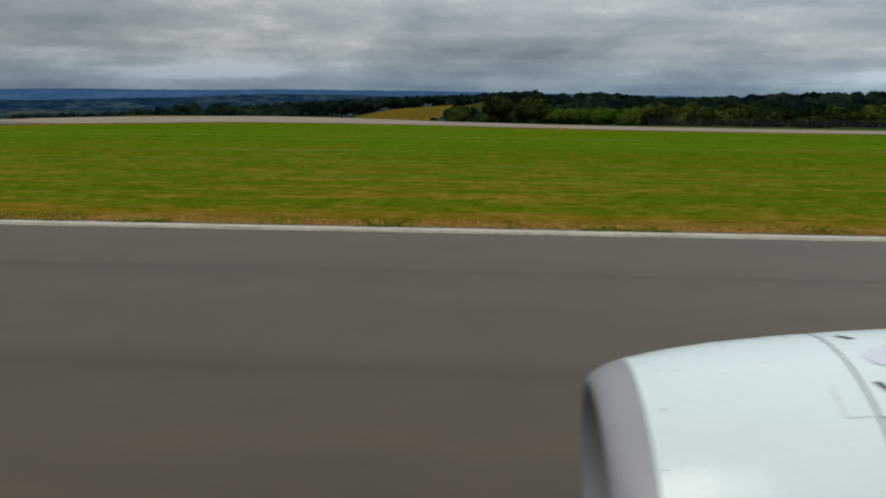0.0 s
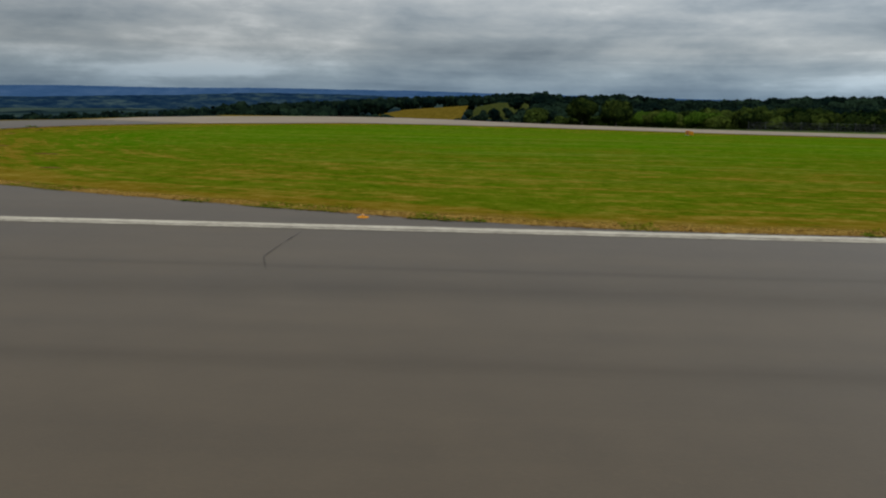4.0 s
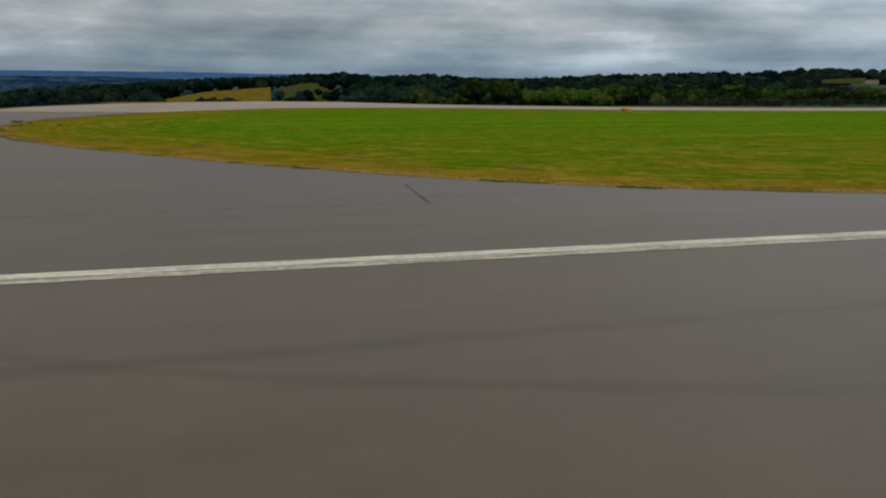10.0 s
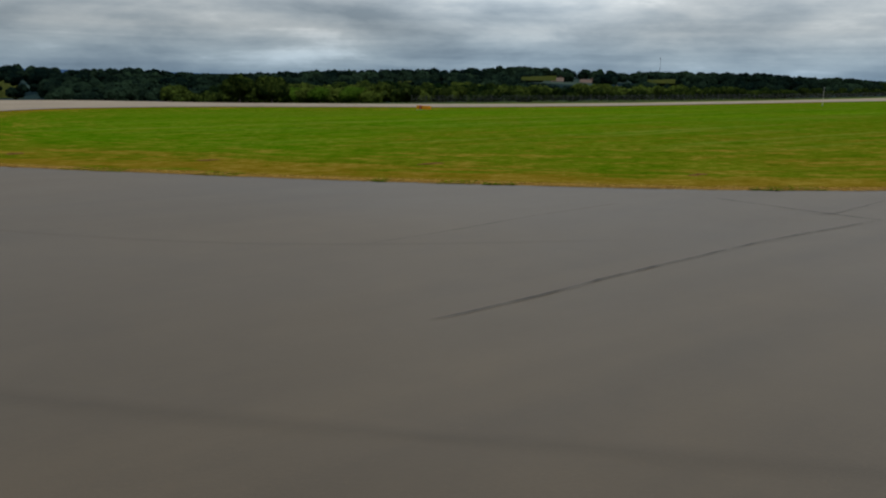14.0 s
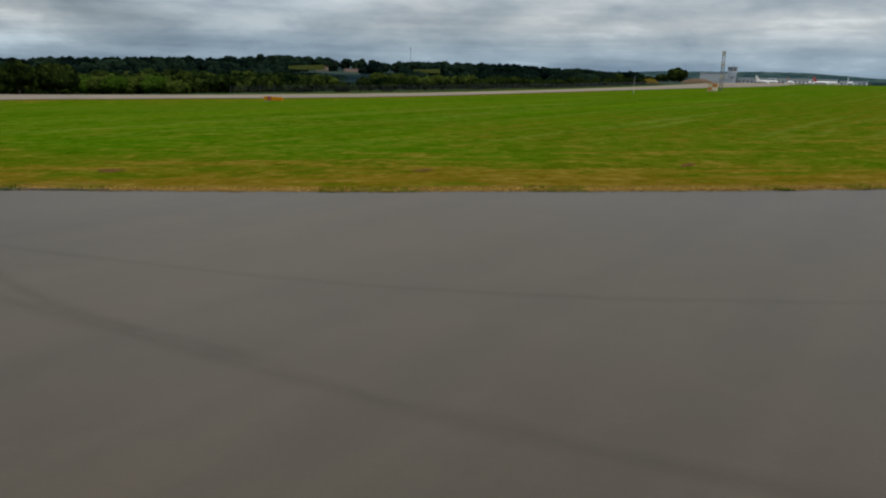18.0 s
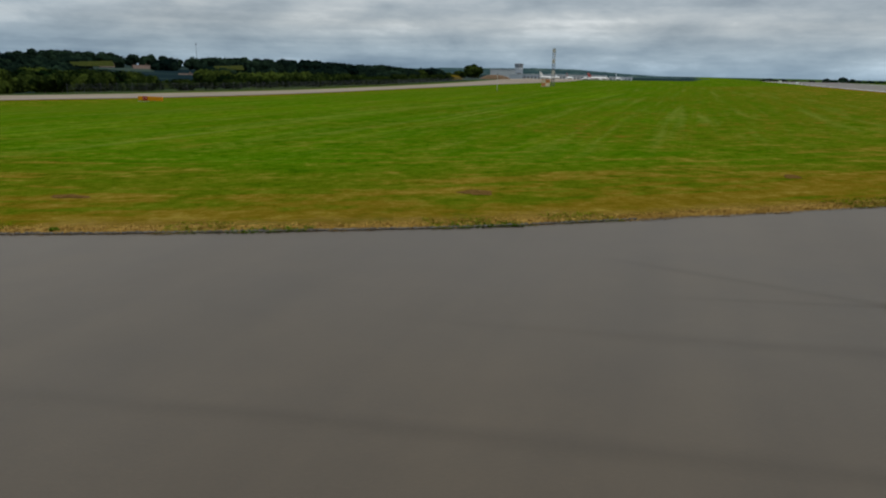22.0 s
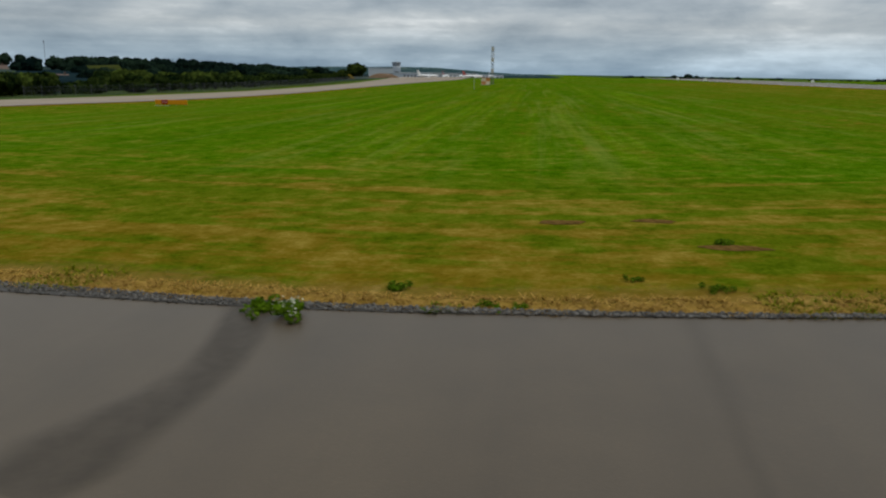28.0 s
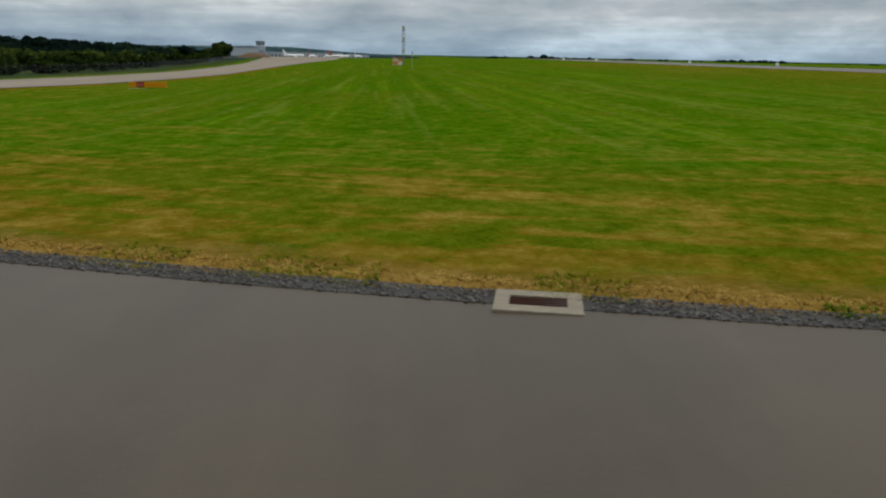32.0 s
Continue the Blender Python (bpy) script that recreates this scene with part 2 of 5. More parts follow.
def worn_paint(name, colour, under, worn=0.0):
    m, s = material(name)
    c = obj_coord(s)
    a, b = s.noise(s.stretch(c, (0.6, 7.0, 1)), 1.0, 6, 0.7), s.noise(c, 7.0, 5, 0.7)
    k = s.math("ADD", s.math("MULTIPLY", a, 0.6), s.math("MULTIPLY", b, 0.4))
    col = s.mix(s.ramp(k, [(0.44 - worn, (0, 0, 0)), (0.64 - worn, (0.9, 0.9, 0.9))]), colour, under)
    finish(s, col, 0.75, b, 0.2, 0.004)
    return m


def smear_material(name, colour, most, edge=1.0, lowest=0.35):
    """Rubber and seal smears that let the surface below show through."""
    m, s = material(name)
    c = obj_coord(s)
    a = s.noise(c, 1.6, 6, 0.7)
    cover = s.ramp(a, [(lowest, (0, 0, 0)), (0.62, (most, most, most))])
    cover = s.math("MULTIPLY", cover, s.math("MULTIPLY", attr(s, "fade"), edge, True))
    finish(s, colour, 0.8, None, alpha=cover, spec=0.2)
    return m


def leaf_material(name, lo, hi):
    m, s = material(name)
    info = s.t.nodes.new("ShaderNodeNewGeometry").outputs["Random Per Island"]
    c = obj_coord(s)
    n = s.noise(c, 0.5, 5, 0.68)
    leafy = s.noise(c, 2.4, 4, 0.7)
    k = s.math("ADD", s.math("MULTIPLY", attr(s, "tone"), 0.38), s.math("ADD", s.math("MULTIPLY", info, 0.34), s.math("MULTIPLY", n, 0.28)))
    col = s.ramp(k, [(0.25, lo), (0.5, tuple(a + (b - a) * 0.3 for a, b in zip(lo, hi))), (0.8, hi)])
    finish(s, col, 1.0, s.math("ADD", n, s.math("MULTIPLY", leafy, 0.6)), 1.0, 1.1, spec=0.0)
    return m


GRASS = grass_material()
ASPHALT = asphalt_material("runway_asphalt", (0.0410, 0.0278, 0.0145), (0.0730, 0.0510, 0.0278))
PALE_TARMAC = asphalt_material("pale_taxiway_tarmac", (0.155, 0.122, 0.086), (0.250, 0.203, 0.150), 0.8, 0.12)
PAINT = worn_paint("worn_white_line_paint", (0.44, 0.395, 0.305), (0.15, 0.125, 0.09))
SEAL = smear_material("bitumen_crack_seal", (0.02, 0.02, 0.02), 0.8, 2.5)
RUBBER = smear_material("tyre_rubber_smear", (0.035, 0.032, 0.03), 0.11, 1.0, 0.1)
GRAVEL = asphalt_material("loose_gravel", (0.026, 0.024, 0.021), (0.060, 0.055, 0.048), 0.8, 0.2)
APRON_ASPHALT = asphalt_material("apron_asphalt", (0.0390, 0.0265, 0.0140), (0.0690, 0.0485, 0.0265))
LEAF_DARK = leaf_material("dark_woodland_leaves", (0.003, 0.008, 0.007), (0.019, 0.036, 0.020))
LEAF_MID = leaf_material("shrub_leaves", (0.004, 0.011, 0.004), (0.064, 0.090, 0.015))
LEAF_LIGHT = leaf_material("light_green_leaves", (0.030, 0.070, 0.006), (0.100, 0.165, 0.020))
BARK = plain("bark", (0.07, 0.055, 0.04), 0.9, vary=0.4, scale=2.0, bump=0.4)


# ---------------------------------------------------------------- helpers for meshes
def smooth(t):
    t = np.clip(t, 0.0, 1.0)
    return t * t * (3 - 2 * t)


def mesh_object(name, verts, faces, mat, parent=None, shade=False):
    me = bpy.data.meshes.new(name)
    me.from_pydata([tuple(v) for v in verts], [], [tuple(f) for f in faces])
    me.materials.append(mat)
    if shade:
        me.polygons.foreach_set("use_smooth", [True] * len(me.polygons))
    me.update()
    ob = new(name, me)
    if parent is not None:
        ob.parent = parent
    return ob


def part(name, bm, mat, parent=None, label="", shade=False):
    me = bpy.data.meshes.new(name)
    bm.to_mesh(me)
    bm.free()
    me.materials.append(mat)
    if shade:
        me.polygons.foreach_set("use_smooth", [True] * len(me.polygons))
    ob = new(name, me)
    if parent is not None:
        ob.parent = parent
    if label:
        ob["label"] = label
    return ob


# ---------------------------------------------------------------- lie of the land
CX, CY = -60.0, 40.0
# bearing (degrees east of north) and height of the ground 600 m out, where the woods stand
FAR_AZ = [-180, -61.9, -31.9, -14.7, -6.6, -4.6, 7.4, 9.4, 18.4, 33.4, 43.5, 53.6, 63.7, 71.8, 78.8, 99.2, 130, 180]
FAR_Z = [-2, -34, -34, -32, -24, -24, -22, -12, -6, -1, 2, 0, -2, -3, -4, -3, -2, -2]
MID_Z = [-1, -10, -11, -12, -13, -13, -13, -12, -8, -5.5, -5, -4.5, -4, -3, -2, -1, -1, -1]


def swing(az):
    """Bearings of the far country, as noted, turned to lie true to the runway."""
    return az + np.interp(az, [-30, -20, -10, 0, 10, 20, 30, 40, 50, 60, 70, 80, 90, 100, 110], [-1.98, -1.8, -1.76, -1.78, -1.76, -1.74, -1.74, -1.56, -1.38, -1.3, -1.28, -1.24, -1.14, -1.02, -0.72])


def land(x, y):
    """Height of the ground: a flat hilltop airfield that drops to woods and a valley in the north."""
    x, y = np.asarray(x, float), np.asarray(y, float)
    yy = np.maximum(np.minimum(y, 148.0) - 25, 0)
    z = 2.395e-4 * yy * yy - 0.0320 * yy - 1.144e-6 * yy ** 3
    z = z - 0.8 * smooth((y - 95) / 60) * smooth((x + 65) / 60)
    z = z + 0.15 * smooth((x - 150) / 230) * (1 - 0.65 * smooth((y - 90) / 60)) - 7.5 * smooth((x - 470) / 400)
    r = np.hypot(x - CX, y - CY)
    az = np.degrees(np.arctan2(x - CX, y - CY))
    goal, middle = np.interp(az, FAR_AZ, FAR_Z), np.interp(az, FAR_AZ, MID_Z)
    rim = np.where(y > 80, np.interp(az, [-70, -45, -29, -20, -12, 8, 30, 90], [55, 76, 86, 117, 148, 158, 130, 132]) / np.maximum(np.cos(np.radians(az)), 0.12), 420.0)
    rim = np.clip(rim, 84, 520)
    k = smooth((r - rim) / 110) * smooth((y - 80) / 25)
    z = z * (1 - k) + middle * k
    k = smooth((r - rim - 90) / np.maximum(620 - rim, 80))
    z = z * (1 - k) + goal * k
    west = smooth((-4 - az) / 10) * smooth((az + 80) / 20)
    return z - west * (28 * smooth((r - 600) / 700)) + west * 22 * smooth((r - 1500) / 1800)


def ground_sheet():
    az = np.radians(np.concatenate([np.arange(-180, -50, 3.0), np.arange(-50, 40, 1.0), np.arange(40, 95, 0.5), np.arange(95, 130, 1.0), np.arange(130, 180, 3.0)]))
    rad = np.concatenate([[0.5], np.arange(3, 120, 3.0), np.arange(120, 260, 4.0), np.arange(260, 640, 6.0), np.geomspace(640, 4300, 34)])
    A, R = np.meshgrid(az, rad)
    X, Y = CX + R * np.sin(A), CY + R * np.cos(A)
    Z = land(X, Y)
    na, nr = len(az), len(rad)
    verts = np.stack([X.ravel(), Y.ravel(), Z.ravel()], 1)
    i = np.arange(nr - 1)[:, None] * na + np.arange(na)[None, :]
    j = np.arange(nr - 1)[:, None] * na + (np.arange(na)[None, :] + 1) % na
    faces = np.stack([i, j, j + na, i + na], -1).reshape(-1, 4)[:, ::-1]
    ob = mesh_object("ground", verts.tolist(), faces.tolist() + [list(range(na))], GRASS, shade=True)
    return tagged(ob, "mown airfield grass with straw-coloured dry streaks", "ground", kind="structure"), verts


# edge of the grass island, from the runway round the turn and along the far taxiway
INNER = [(-19, 22.7), (-22, 22.8), (-25, 23.1), (-27.8, 23.7), (-30.7, 24.5), (-33.8, 25.6), (-37.2, 27), (-40.7, 28.4), (-44, 30), (-47.2, 31.6), (-51.1, 34.4), (-54.3, 37.4), (-58.6, 42.3), (-62.9, 47.5), (-67.2, 53.4), (-70.6, 58), (-73.7, 62.6), (-76.8, 67.4), (-78.6, 71.1), (-80.2, 74.8), (-81.5, 78.2), (-82.4, 81.5), (-83.1, 85), (-83.9, 90), (-84.3, 95), (-84.3, 99.3), (-83.9, 103.2), (-83.1, 109.6), (-82.1, 113.1), (-81.2, 116.1), (-80.4, 118.5), (-79.1, 122), (-77.5, 126), (-74.6, 132.5), (-70, 140.5), (-63.2, 148.5), (-54, 156.5), (-43, 162), (-30, 167.5), (-17, 170), (-5, 167.5), (8, 163.5), (20, 159), (30, 156.5), (45, 153.6), (67, 151.5), (85, 150.4), (135, 151.4), (207, 152), (300, 152), (430, 149)]
# the other side of the far taxiway
OUTER = [(-105, 121.5), (-104.3, 133), (-102, 150), (-97, 168), (-80, 185), (-62, 194), (-40, 199), (-14, 196.5), (3, 188), (26, 177.5), (52, 170), (95, 165.4), (140, 166.5), (190, 169.5), (236, 173), (304, 181), (401, 192), (430, 195)]


def refine(line, step):
    pts = [Vector(p) for p in line]
    out = []
    for k in range(len(pts) - 1):
        p0, p1, p2, p3 = pts[max(k - 1, 0)], pts[k], pts[k + 1], pts[min(k + 2, len(pts) - 1)]
        n = max(1, int((p2 - p1).length / step))
        for q in range(n):
            t = q / n
            out.append(0.5 * ((2 * p1) + (p2 - p0) * t + (2 * p0 - 5 * p1 + 4 * p2 - p3) * t * t + (3 * p1 - p0 - 3 * p2 + p3) * t ** 3))
    out.append(pts[-1])
    return out


EDGE = refine(INNER, 1.5)
EDGE_NP = np.array([tuple(p) for p in EDGE])


def edge_distance(x, y):
    a = np.vstack([EDGE_NP, [(430, 22.7)], [EDGE_NP[0]]])
    best = np.full(np.shape(x), 1e9)
    for (x1, y1), (x2, y2) in zip(a[:-1], a[1:]):
        dx, dy = x2 - x1, y2 - y1
        t = np.clip(((x - x1) * dx + (y - y1) * dy) / max(dx * dx + dy * dy, 1e-9), 0, 1)
        best = np.minimum(best, np.hypot(x - x1 - t * dx, y - y1 - t * dy))
    return best


GROUND, gv = ground_sheet()
outside = gv[:, 0] < np.interp(gv[:, 1], [60, 80, 100, 114, 126, 144, 160, 179], [-175, -138, -124, -117, -114, -110, -102, -86]) - 4
# far: how much of the dark, haze-tinted field colour the ground takes
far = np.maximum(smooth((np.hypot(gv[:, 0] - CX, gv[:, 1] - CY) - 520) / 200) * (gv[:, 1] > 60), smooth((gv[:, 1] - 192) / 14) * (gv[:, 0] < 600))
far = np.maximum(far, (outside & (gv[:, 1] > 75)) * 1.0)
dry = np.zeros(len(gv))
near_v = np.hypot(gv[:, 0] - CX, gv[:, 1] - CY) < 260
d_edge = edge_distance(gv[near_v, 0], gv[near_v, 1])
reach = 3.5 + 17.0 * smooth((-47 - gv[near_v, 0]) / 32)
dry[near_v] = 0.85 * np.clip(1.15 - d_edge / reach, 0, 1) + 0.5 * smooth((85 - gv[near_v, 1]) / 50) + 0.45 * np.exp(-d_edge / 2.2)
gap = np.full(len(gv), 120.0)
gap[near_v] = d_edge
west_side = near_v & (gv[:, 1] > 60) & (gv[:, 0] < np.interp(gv[:, 1], [60, 80, 100, 114, 126, 144, 160, 179], [-142, -122, -112, -107, -104, -99, -91, -74]))
dry[west_side] = 1.5
behind = (gv[:, 1] > np.interp(gv[:, 0], [-25, 3, 26, 52, 95, 200, 300, 430], [200, 191, 181, 175, 169, 174, 185, 200])) & (gv[:, 0] > -25)
dry[behind] = 0.3
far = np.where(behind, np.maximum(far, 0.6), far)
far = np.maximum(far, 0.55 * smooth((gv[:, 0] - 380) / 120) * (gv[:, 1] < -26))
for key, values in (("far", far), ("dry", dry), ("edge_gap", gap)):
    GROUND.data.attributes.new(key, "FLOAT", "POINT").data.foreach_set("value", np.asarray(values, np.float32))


def sheet(name, us, vs, point, mat, lift, parent=None):
    """A paved sheet: point(u, v) gives x, y; it lies on the land, raised a little."""
    P = np.array([[point(u, v) for v in vs] for u in us], float)
    Z = land(P[..., 0], P[..., 1]) + lift
    nu, nv = len(us), len(vs)
    verts = np.concatenate([P, Z[..., None]], -1).reshape(-1, 3)
    faces = [(a * nv + b, (a + 1) * nv + b, (a + 1) * nv + b + 1, a * nv + b + 1) for a in range(nu - 1) for b in range(nv - 1)]
    ob = mesh_object(name, verts.tolist(), faces, mat, parent, shade=True)
    if sum(p.normal.z for p in ob.data.polygons) < 0:
        ob.data.flip_normals()
    return ob


RUNWAY = sheet("runway", np.arange(-240, 560, 4.0), np.linspace(-22.7, 22.7, 19), lambda u, v: (u, v), ASPHALT, 0.05)
tagged(RUNWAY, "grey-brown asphalt runway streaked by tyres", "runway", kind="structure")

TURN = next(k for k, p in enumerate(EDGE) if p.y > 131)
NEAR_SIDE = EDGE[TURN:]


# which place on the far side faces a place on the near side, by x
FACING = ([-79.3, -74.6, -70, -63.2, -54, -43, -30, -17, -5, 8, 20, 45, 430], [-105, -103, -98, -88, -73, -56, -36, -17, -2, 12, 24, 48, 430])
# west side of the turning apron
WEST = ([22.7, 40, 60, 80, 100, 112, 121.5, 133, 150], [-232, -175, -140, -120, -110, -106.5, -105, -104.2, -102])
OUT_NP = np.array([tuple(p) for p in refine(OUTER, 2.0)])


def far_side(p):
    x = float(np.interp(p.x, *FACING))
    return Vector((x, float(np.interp(x, OUT_NP[:, 0], OUT_NP[:, 1]))))


TAXIWAY = sheet("taxiway", range(len(NEAR_SIDE)), np.linspace(0, 1, 12), lambda u, v: tuple(NEAR_SIDE[int(u)].lerp(far_side(NEAR_SIDE[int(u)]), v)), PALE_TARMAC, 0.08)
tagged(TAXIWAY, "pale worn tarmac taxiway beside the grass", "taxiway", kind="structure")
PAD_ROWS = [0]
for k in range(1, TURN + 12):
    if EDGE[k].y > EDGE[PAD_ROWS[-1]].y + 0.03:
        PAD_ROWS.append(k)
PAD = sheet("apron", PAD_ROWS, np.linspace(0, 1, 24), lambda u, v: (EDGE[int(u)].x + v * (float(np.interp(EDGE[int(u)].y, *WEST)) - EDGE[int(u)].x), EDGE[int(u)].y), APRON_ASPHALT, 0.045)
tagged(PAD, "grey-brown asphalt turning apron with sealed cracks", "apron", kind="structure")


def strip(name, x0, x1, y0, y1, mat, lift, step=4.0, parent=None):
    return sheet(name, np.linspace(x0, x1, max(2, int((x1 - x0) / step))), np.linspace(y0, y1, 3), lambda u, v: (u, v), mat, lift, parent)


PAINT_SCUFFED = worn_paint("scuffed_white_line_paint", (0.40, 0.355, 0.27), (0.10, 0.080, 0.055), 0.05)
for y0, y1, coat in ((21.66, 22.0, PAINT_SCUFFED), (22.03, 22.42, PAINT)):
    tagged(strip("runway_edge_line", -128, 90, y0, y1, coat, 0.058), "worn white painted runway edge line", "line", kind="structure")
FRESH = worn_paint("fresh_white_line_paint", (0.70, 0.70, 0.68), (0.5, 0.5, 0.48))
for y0, y1 in ((21.5, 22.5), (-22.5, -21.5)):
    tagged(strip("runway_edge_line", 90, 520, y0, y1, FRESH, 0.058), "fresh white painted runway edge line", "line", kind="structure")
tagged(strip("runway_edge_line", -170, 90, -22.42, -21.62, PAINT, 0.058), "worn white painted runway edge line", "line", kind="structure")

# ---------------------------------------------------------------- woods and far hills


def leaf_cloud(centres, radii, count, size, rnd):
    """Small leaf clumps (bent quads) scattered over the shells of several balls."""
    n = len(centres)
    pick = rnd.integers(0, n, count)
    d = rnd.normal(size=(count, 3))
    d /= np.linalg.norm(d, axis=1)[:, None]
    rr = radii[pick] * (0.74 + 0.28 * rnd.random(count))
    p = centres[pick] + d * rr[:, None] * np.array([1, 1, 0.85])
    side = np.cross(d, rnd.normal(size=(count, 3)))
    side /= np.linalg.norm(side, axis=1)[:, None] + 1e-9
    up_ = np.cross(side, d)
    s = size * (0.6 + 0.8 * rnd.random(count))[:, None]
    tilt = d * s * rnd.uniform(-0.5, 0.5, (count, 1))
    v = np.stack([p - side * s - up_ * s * 0.7, p + side * s - up_ * s * 0.6 + tilt, p + side * s * 0.8 + up_ * s, p - side * s * 0.9 + up_ * s * 0.8 - tilt], 1)
    return v.reshape(-1, 3)


def quads(n, base=0):
    return (np.arange(n * 4).reshape(-1, 4) + base)


def fast_mesh(name, verts, faces, mat):
    me = bpy.data.meshes.new(name)
    me.vertices.add(len(verts))
    me.vertices.foreach_set("co", np.asarray(verts, np.float32).ravel())
    k = faces.shape[1]
    me.loops.add(len(faces) * k)
    me.loops.foreach_set("vertex_index", np.asarray(faces, np.int32).ravel())
    me.polygons.add(len(faces))
    me.polygons.foreach_set("loop_start", np.arange(0, len(faces) * k, k, dtype=np.int32))
    me.materials.append(mat)
    me.update(calc_edges=True)
    return me


def cube_ball(n=4):
    """Unit ball of quads from a cube with n x n squares a side."""
    ids, V, F = {}, [], []
    for ax in range(3):
        for sg in (-1, 1):
            g = np.empty((n + 1, n + 1), int)
            for i in range(n + 1):
                for j in range(n + 1):
                    c = [0, 0, 0]
                    c[ax], c[(ax + 1) % 3], c[(ax + 2) % 3] = sg * n, 2 * i - n, 2 * j - n
                    g[i, j] = ids.setdefault(tuple(c), len(ids))
                    if g[i, j] == len(V):
                        p = np.tan(np.array(c) / n * 0.7854)
                        V.append(p / np.linalg.norm(p))
            for i in range(n):
                for j in range(n):
                    q = (g[i, j], g[i + 1, j], g[i + 1, j + 1], g[i, j + 1])
                    F.append(q if sg > 0 else q[::-1])
    return np.array(V), np.array(F)


BALL_V, BALL_F = cube_ball(3)


def crown(height, width, rnd, count, size, low=0.25):
    """One broadleaf crown at the origin: boughs as lumpy masses, roughened by leaf clumps. Gives vertices and quads."""
    n = 8
    a = np.arange(n) * 2.399 + rnd.random() * 6
    mid, tall = height * (1 + low) / 2, height * (1 - low) / 2
    h = rnd.uniform(-0.55, 0.75, n)
    ring = np.sqrt(1 - h * h) * 0.56
    c = np.stack([np.cos(a) * width / 2 * ring, np.sin(a) * width / 2 * ring, mid + h * tall * 0.62], 1)
    r = width * rnd.uniform(0.17, 0.27, n)
    c[0], r[0] = (0, 0, mid), width * 0.36
    c[1], r[1] = (0, 0, height - width * 0.24), width * 0.24
    V, F = [], []
    for k in range(n):
        f = rnd.normal(size=(7, 3)) * 4.4
        lump = 1 + sum(0.085 * np.sin(BALL_V @ q + rnd.random() * 6) for q in f)
        squash = np.array([1, 1, 0.86 if k else max(tall / (width * 0.36) * 0.95, 0.7)])
        F.append(BALL_F + len(V) * len(BALL_V))
        V.append(c[k] + BALL_V * lump[:, None] * r[k] * 0.9 * squash)
    leaves = leaf_cloud(c, r * 1.16, count, size, rnd)
    base = n * len(BALL_V)
    return np.concatenate(V + [leaves]), np.concatenate(F + [quads(count, base)])


def wood_mesh(name, crowns, mat):
    """Joins (vertices, quads, tone) of many crowns into one mesh; tone is each tree's own shade of green."""
    at, V, F, T = 0, [], [], []
    for v, f, tone in crowns:
        V.append(v)
        F.append(f + at)
        T.append(np.full(len(v), tone, np.float32))
        at += len(v)
    me = fast_mesh(name, np.concatenate(V), np.concatenate(F), mat)
    me.polygons.foreach_set("use_smooth", np.zeros(len(me.polygons), bool))
    me.attributes.new("tone", "FLOAT", "POINT").data.foreach_set("value", np.concatenate(T))
    return me


WOOD_SKY_AZ = [-40, -26.7, -23.2, -19.5, -15.7, -13.6, -9.0, -6.3, -2.8, 0.3, 3.9, 5.7, 9.1, 11.7, 15.5, 19.7, 22.5, 25.3, 28.3, 31.7, 36.0, 39.5, 42.0, 45.0, 49.7, 55.0, 60.5, 64.6, 68.0, 71.0, 75.0]
WOOD_SKY_Z = [-24, -19.2, -17.4, -15.2, -10.4, -7.4, -3.4, -2.3, 0.8, 2.4, 3.4, 5.1, 7.1, 4.8, 6.7, 3.4, 2.9, 4.8, 6.1, 7.6, 9.0, 9.0, 11.9, 11.9, 9.8, 9.3, 9.3, 6.7, 4.8, 4.0, 2.6]


# place and height of the clearings that open from the houses towards the airfield
CLEARINGS = [(381.4, 406.6, -7.5), (362.6, 430.5, -3.0), (342, 442.3, -2.0), (292.7, 343.9, -7.4)]


def fence_y(x):
    """The perimeter fence's line behind the taxiway."""
    return float(np.interp(x, [20, 52, 78, 113, 165, 218, 300, 400, 480], [192, 182, 175, 175, 180, 184, 198, 209, 215]))


